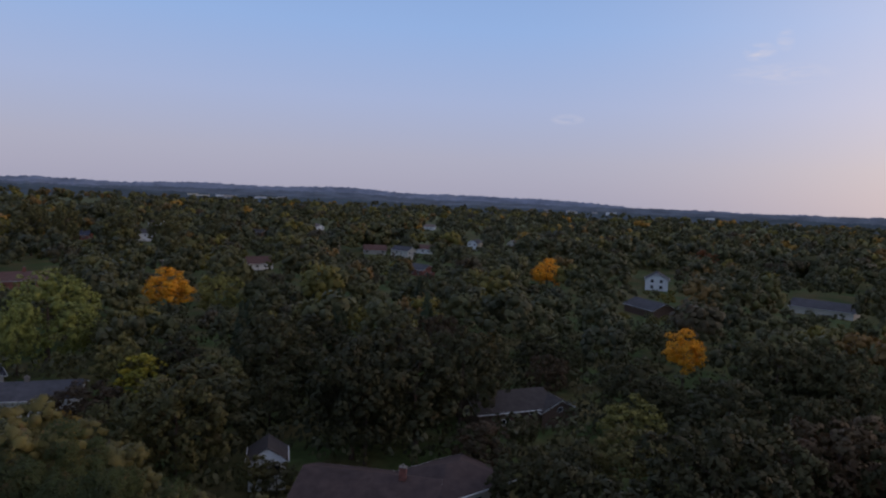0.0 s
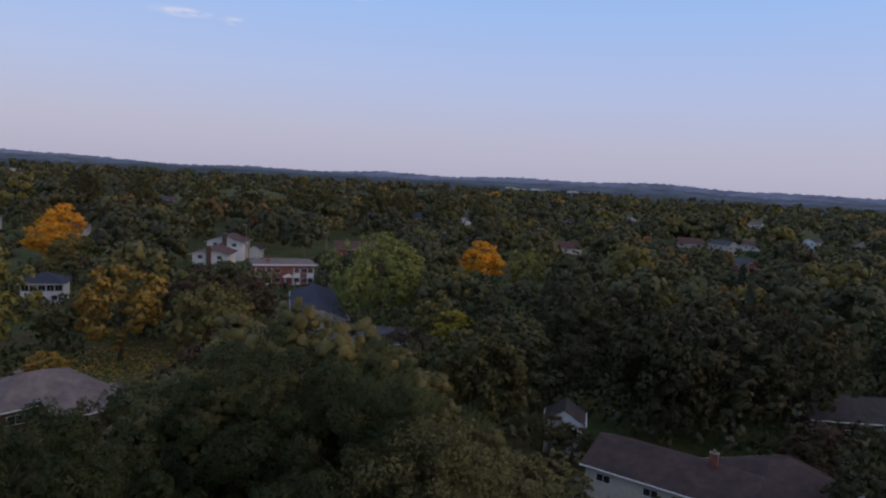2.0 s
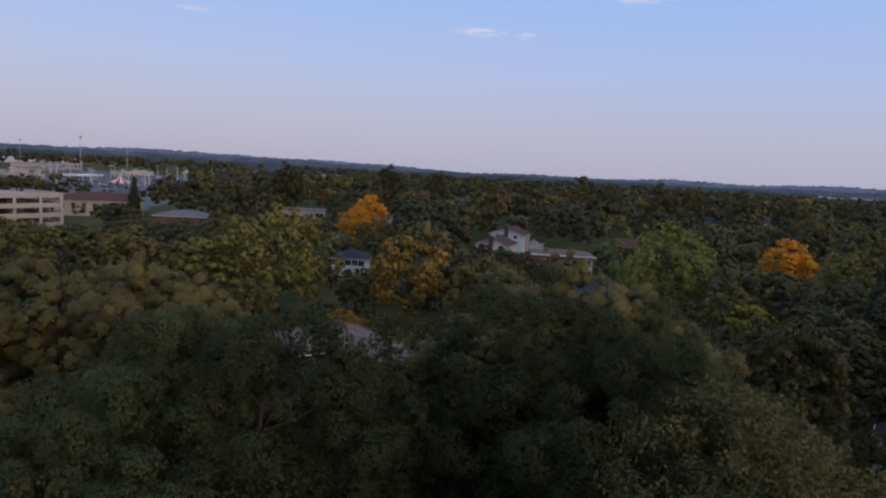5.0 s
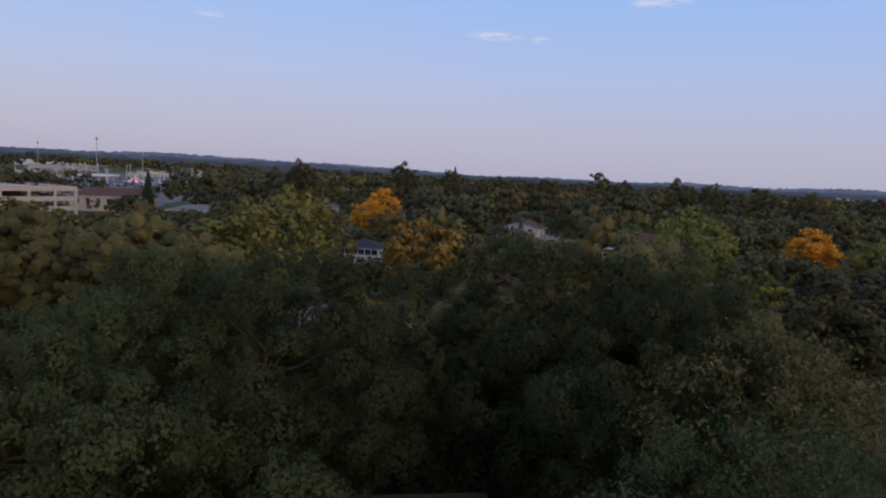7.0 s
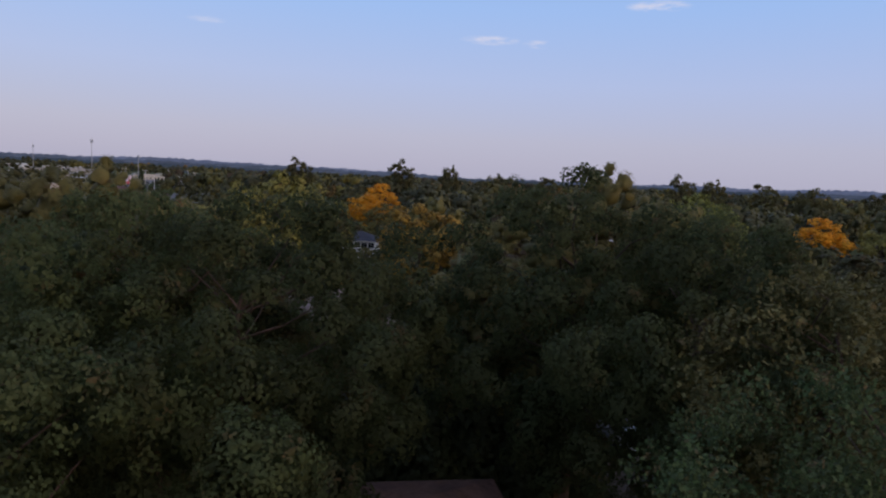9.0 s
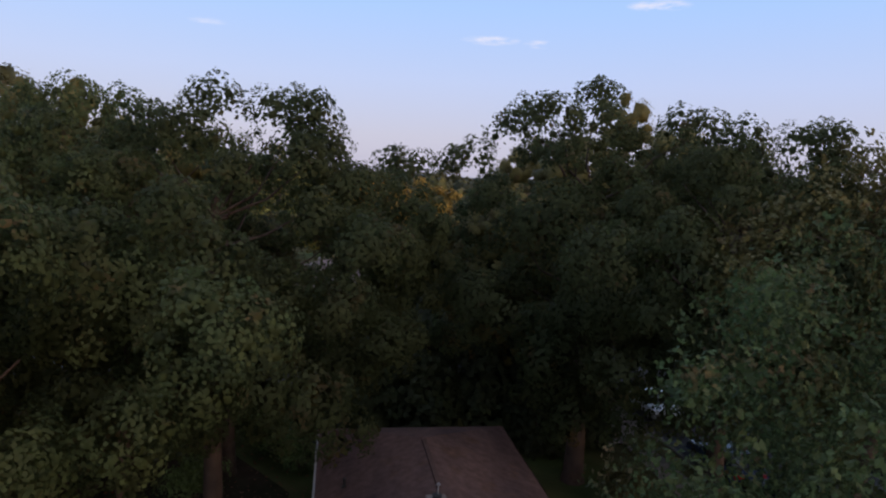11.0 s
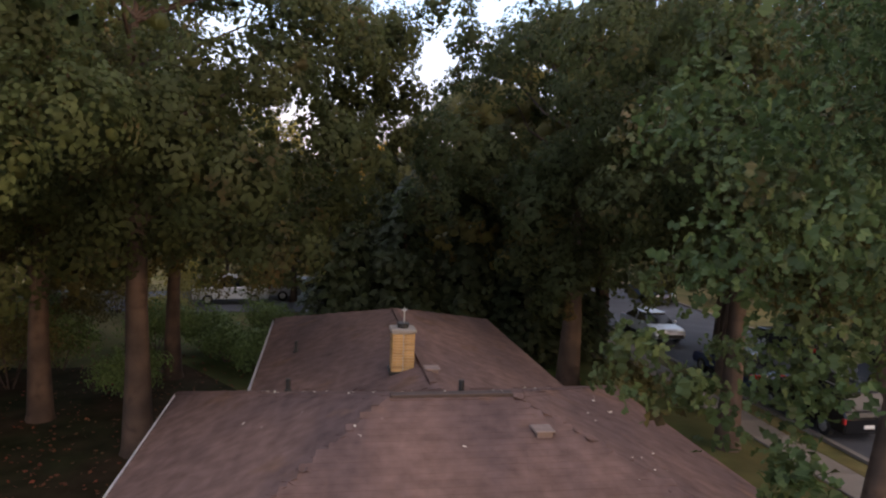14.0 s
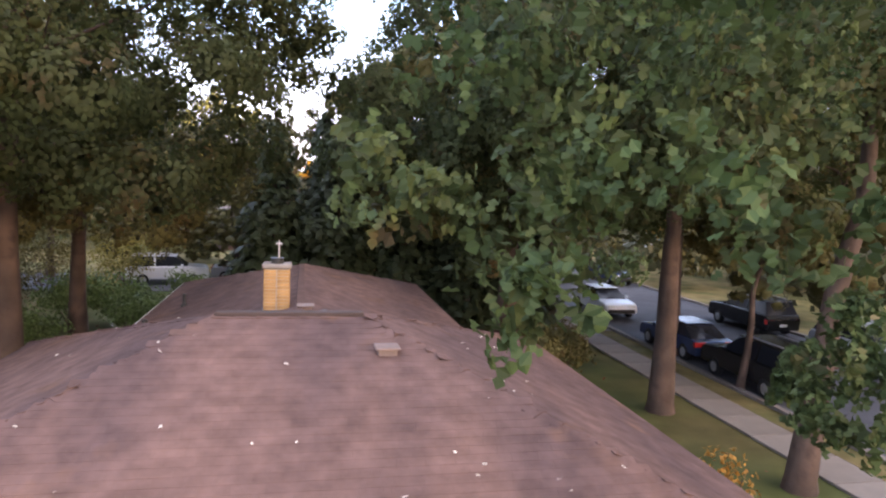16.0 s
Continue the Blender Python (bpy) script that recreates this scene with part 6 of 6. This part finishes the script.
    part("number_plate", Solid().box(-L / 2 - 0.03, -L / 2 - 0.005, -0.2, 0.2, 0.55, 0.67), TRIM, root)
    return root


def parked(u, v, turn=90):
    return HOUSE @ pose(u, v, 0.02, 0, 0, turn)


car("black SUV parked at the kerb", parked(16.2, 10.6), PAINT_BLACK, "suv")
car("dark blue car parked behind the black SUV", parked(16.2, 15.6), PAINT_BLUE)
car("white compact car parked along the street", parked(16.5, 24.2, -90), PAINT_WHITE)
car("silver SUV parked across the street", parked(22.7, 12.6, -90), PAINT_GREY, "suv")
car("dark blue car parked across the street", parked(22.6, 36.0, -90), PAINT_BLUE)
car("black SUV parked across the street", parked(22.7, 20.0, 90), PAINT_BLACK, "suv")
car("white pickup-sized SUV on the cross street", HOUSE @ pose(-8.0, 33.6, 0.02, 0, 0, 8), PAINT_WHITE, "suv")
car("silver car on the cross street", HOUSE @ pose(-3.4, 35.2, 0.02, 0, 0, 2), PAINT_GREY)


# pale leaves and debris scattered on the roof and red leaves on the ground


def litter():
    rng = np.random.default_rng(41)
    P, Nn = [], []
    for k in range(70):
        u, v = rng.uniform(-3.8, 3.8), rng.uniform(-4.8, 5.0)
        z = 4.7 - (0.34 if v < 0 else 0.3) * abs(v) - max(0, abs(u) - 1.05 - abs(v) * 0.85) * 0.39
        P.append((u, v, z + 0.05))
        Nn.append((0, 0, 1))
    me = leaves_mesh("fallen_leaves", np.array(P), np.array(Nn, dtype=float), 0.06, "lobe", rng, 2.0, 0.3)
    piece("fallen_leaves", me, material("dry_leaves", (0.55, 0.48, 0.40), 0.8, 0.2, 3.0, island=0.4), "dry pale leaves scattered over the roof", "leaves", HOUSE, kind="stuff")
    P = np.stack([rng.normal(-6, 6, 2600), rng.normal(26, 9, 2600), np.full(2600, 0.03)], 1)
    me = leaves_mesh("fallen_leaves", P, np.tile([0, 0, 1.0], (2600, 1)), 0.14, "quad", rng, 2.0, 0.3)
    piece("fallen_leaves", me, BROWNLEAF, "rust-red leaves fallen under the oaks", "leaves", kind="stuff")


    P = np.stack([rng.normal(-2.5, 6, 1400), rng.normal(93.5, 5, 1400), np.full(1400, 0.05)], 1)
    me = leaves_mesh("fallen_leaves", P, np.tile([0, 0, 1.0], (1400, 1)), 0.55, "quad", rng, 2.0, 0.15)
    piece("fallen_leaves", me, RUST, "orange-brown leaves fallen round the maple", "leaves", kind="stuff")


litter()


def utility_box(x, y, turn):
    root = thing("utility_box", "pale grey metal utility box on the lawn", "utility box", place(x, y, 0, turn, 0.75))
    part("body", Solid().box(-0.4, 0.4, -0.3, 0.3, -0.05, 0.72), BEIGE, root, bevel=0.02)
    part("lid", Solid().slab([(-0.44, -0.34, 0.77), (0.44, -0.34, 0.77), (0.44, 0.34, 0.84), (-0.44, 0.34, 0.84)], 0.06), BEIGE, root, bevel=0.01)
    part("handle", Solid().box(-0.06, 0.06, -0.335, -0.303, 0.45, 0.5), DARKMETAL, root)


utility_box(-10.7, 23.7, 25)


def shrub(x, y, r, h, mat, seed, label, per=85, size=0.13):
    rng = np.random.default_rng(seed)
    c, rr = crown_clumps(rng, r, 0.1, h, 34, r * 0.4, 0.3)
    p, nrm = crown_leaves(rng, c, rr, per, 0.9)
    ok = p[:, 2] > 0.03
    root = thing("shrub", label, "shrub", place(x, y))
    part("foliage", leaves_mesh("foliage", p[ok], nrm[ok], size, "quad", rng), mat, root)
    st = Solid()
    for k in range(5):
        a = k * 1.26
        st.tube((0.08 * math.cos(a), 0.08 * math.sin(a), -0.1), (r * 0.5 * math.cos(a), r * 0.5 * math.sin(a), h * 0.7), 0.03, 0.01, 5)
    part("stem", st, BARK, root)


shrub(-12.6, 24.6, 1.4, 2.4, FRESH, 60, "leafy green shrub under the oaks")
shrub(6.8, 25.0, 1.0, 3.2, GREEN2, 61, "tall dark shrub against the house wall")
shrub(8.2, 21.5, 0.9, 1.2, OLIVE, 62, "low yellowing shrub beside the house")
shrub(9.2, 31.0, 1.2, 1.8, GREEN2, 63, "rounded green shrub near the driveway")
shrub(9.6, 19.4, 0.75, 1.9, GOLD, 64, "golden-leaved sapling shrub at the corner of the lawn", 11, 0.12)
shrub(-9.0, 37.0, 1.4, 2.0, FRESH, 65, "green hedge shrub at the garden edge")
shrub(-6.6, 39.0, 1.4, 2.2, FRESH, 66, "green hedge shrub at the garden edge")
shrub(-13.0, 42.5, 1.5, 1.4, OLIVE, 68, "yellowing hedge shrub at the garden edge")
for k, (x, y, r, h) in enumerate(((-9.5, 30.0, 1.3, 1.8), (-13.5, 33.0, 1.6, 2.4), (-16.0, 29.5, 1.7, 2.6), (-11.2, 36.8, 1.5, 2.2), (-7.4, 35.2, 1.3, 1.7), (-17.0, 38.0, 1.8, 2.6))):
    shrub(x, y, r, h, FRESH, 90 + k, "fresh green shrub on the back lawn")
shrub(-5.6, 33.6, 1.3, 1.8, FRESH, 69, "green shrub on the back lawn")
for k, (x, y, r, h, mat) in enumerate(((-14.0, 30.5, 2.0, 3.4, GREEN2), (-17.5, 33.5, 2.2, 3.8, GREEN), (-20.5, 27.5, 2.2, 4.0, GREEN2), (-13.0, 46.5, 2.0, 3.4, OLIVE), (-16.5, 44.5, 2.2, 3.6, GREEN), (-18.0, 21.0, 2.0, 3.6, GREEN2), (-22.0, 38.0, 2.4, 4.2, GREEN), (-15.5, 38.8, 1.8, 2.6, GREEN2))):
    shrub(x, y, r, h, mat, 80 + k, "tall leafy shrub at the edge of the back lawn")
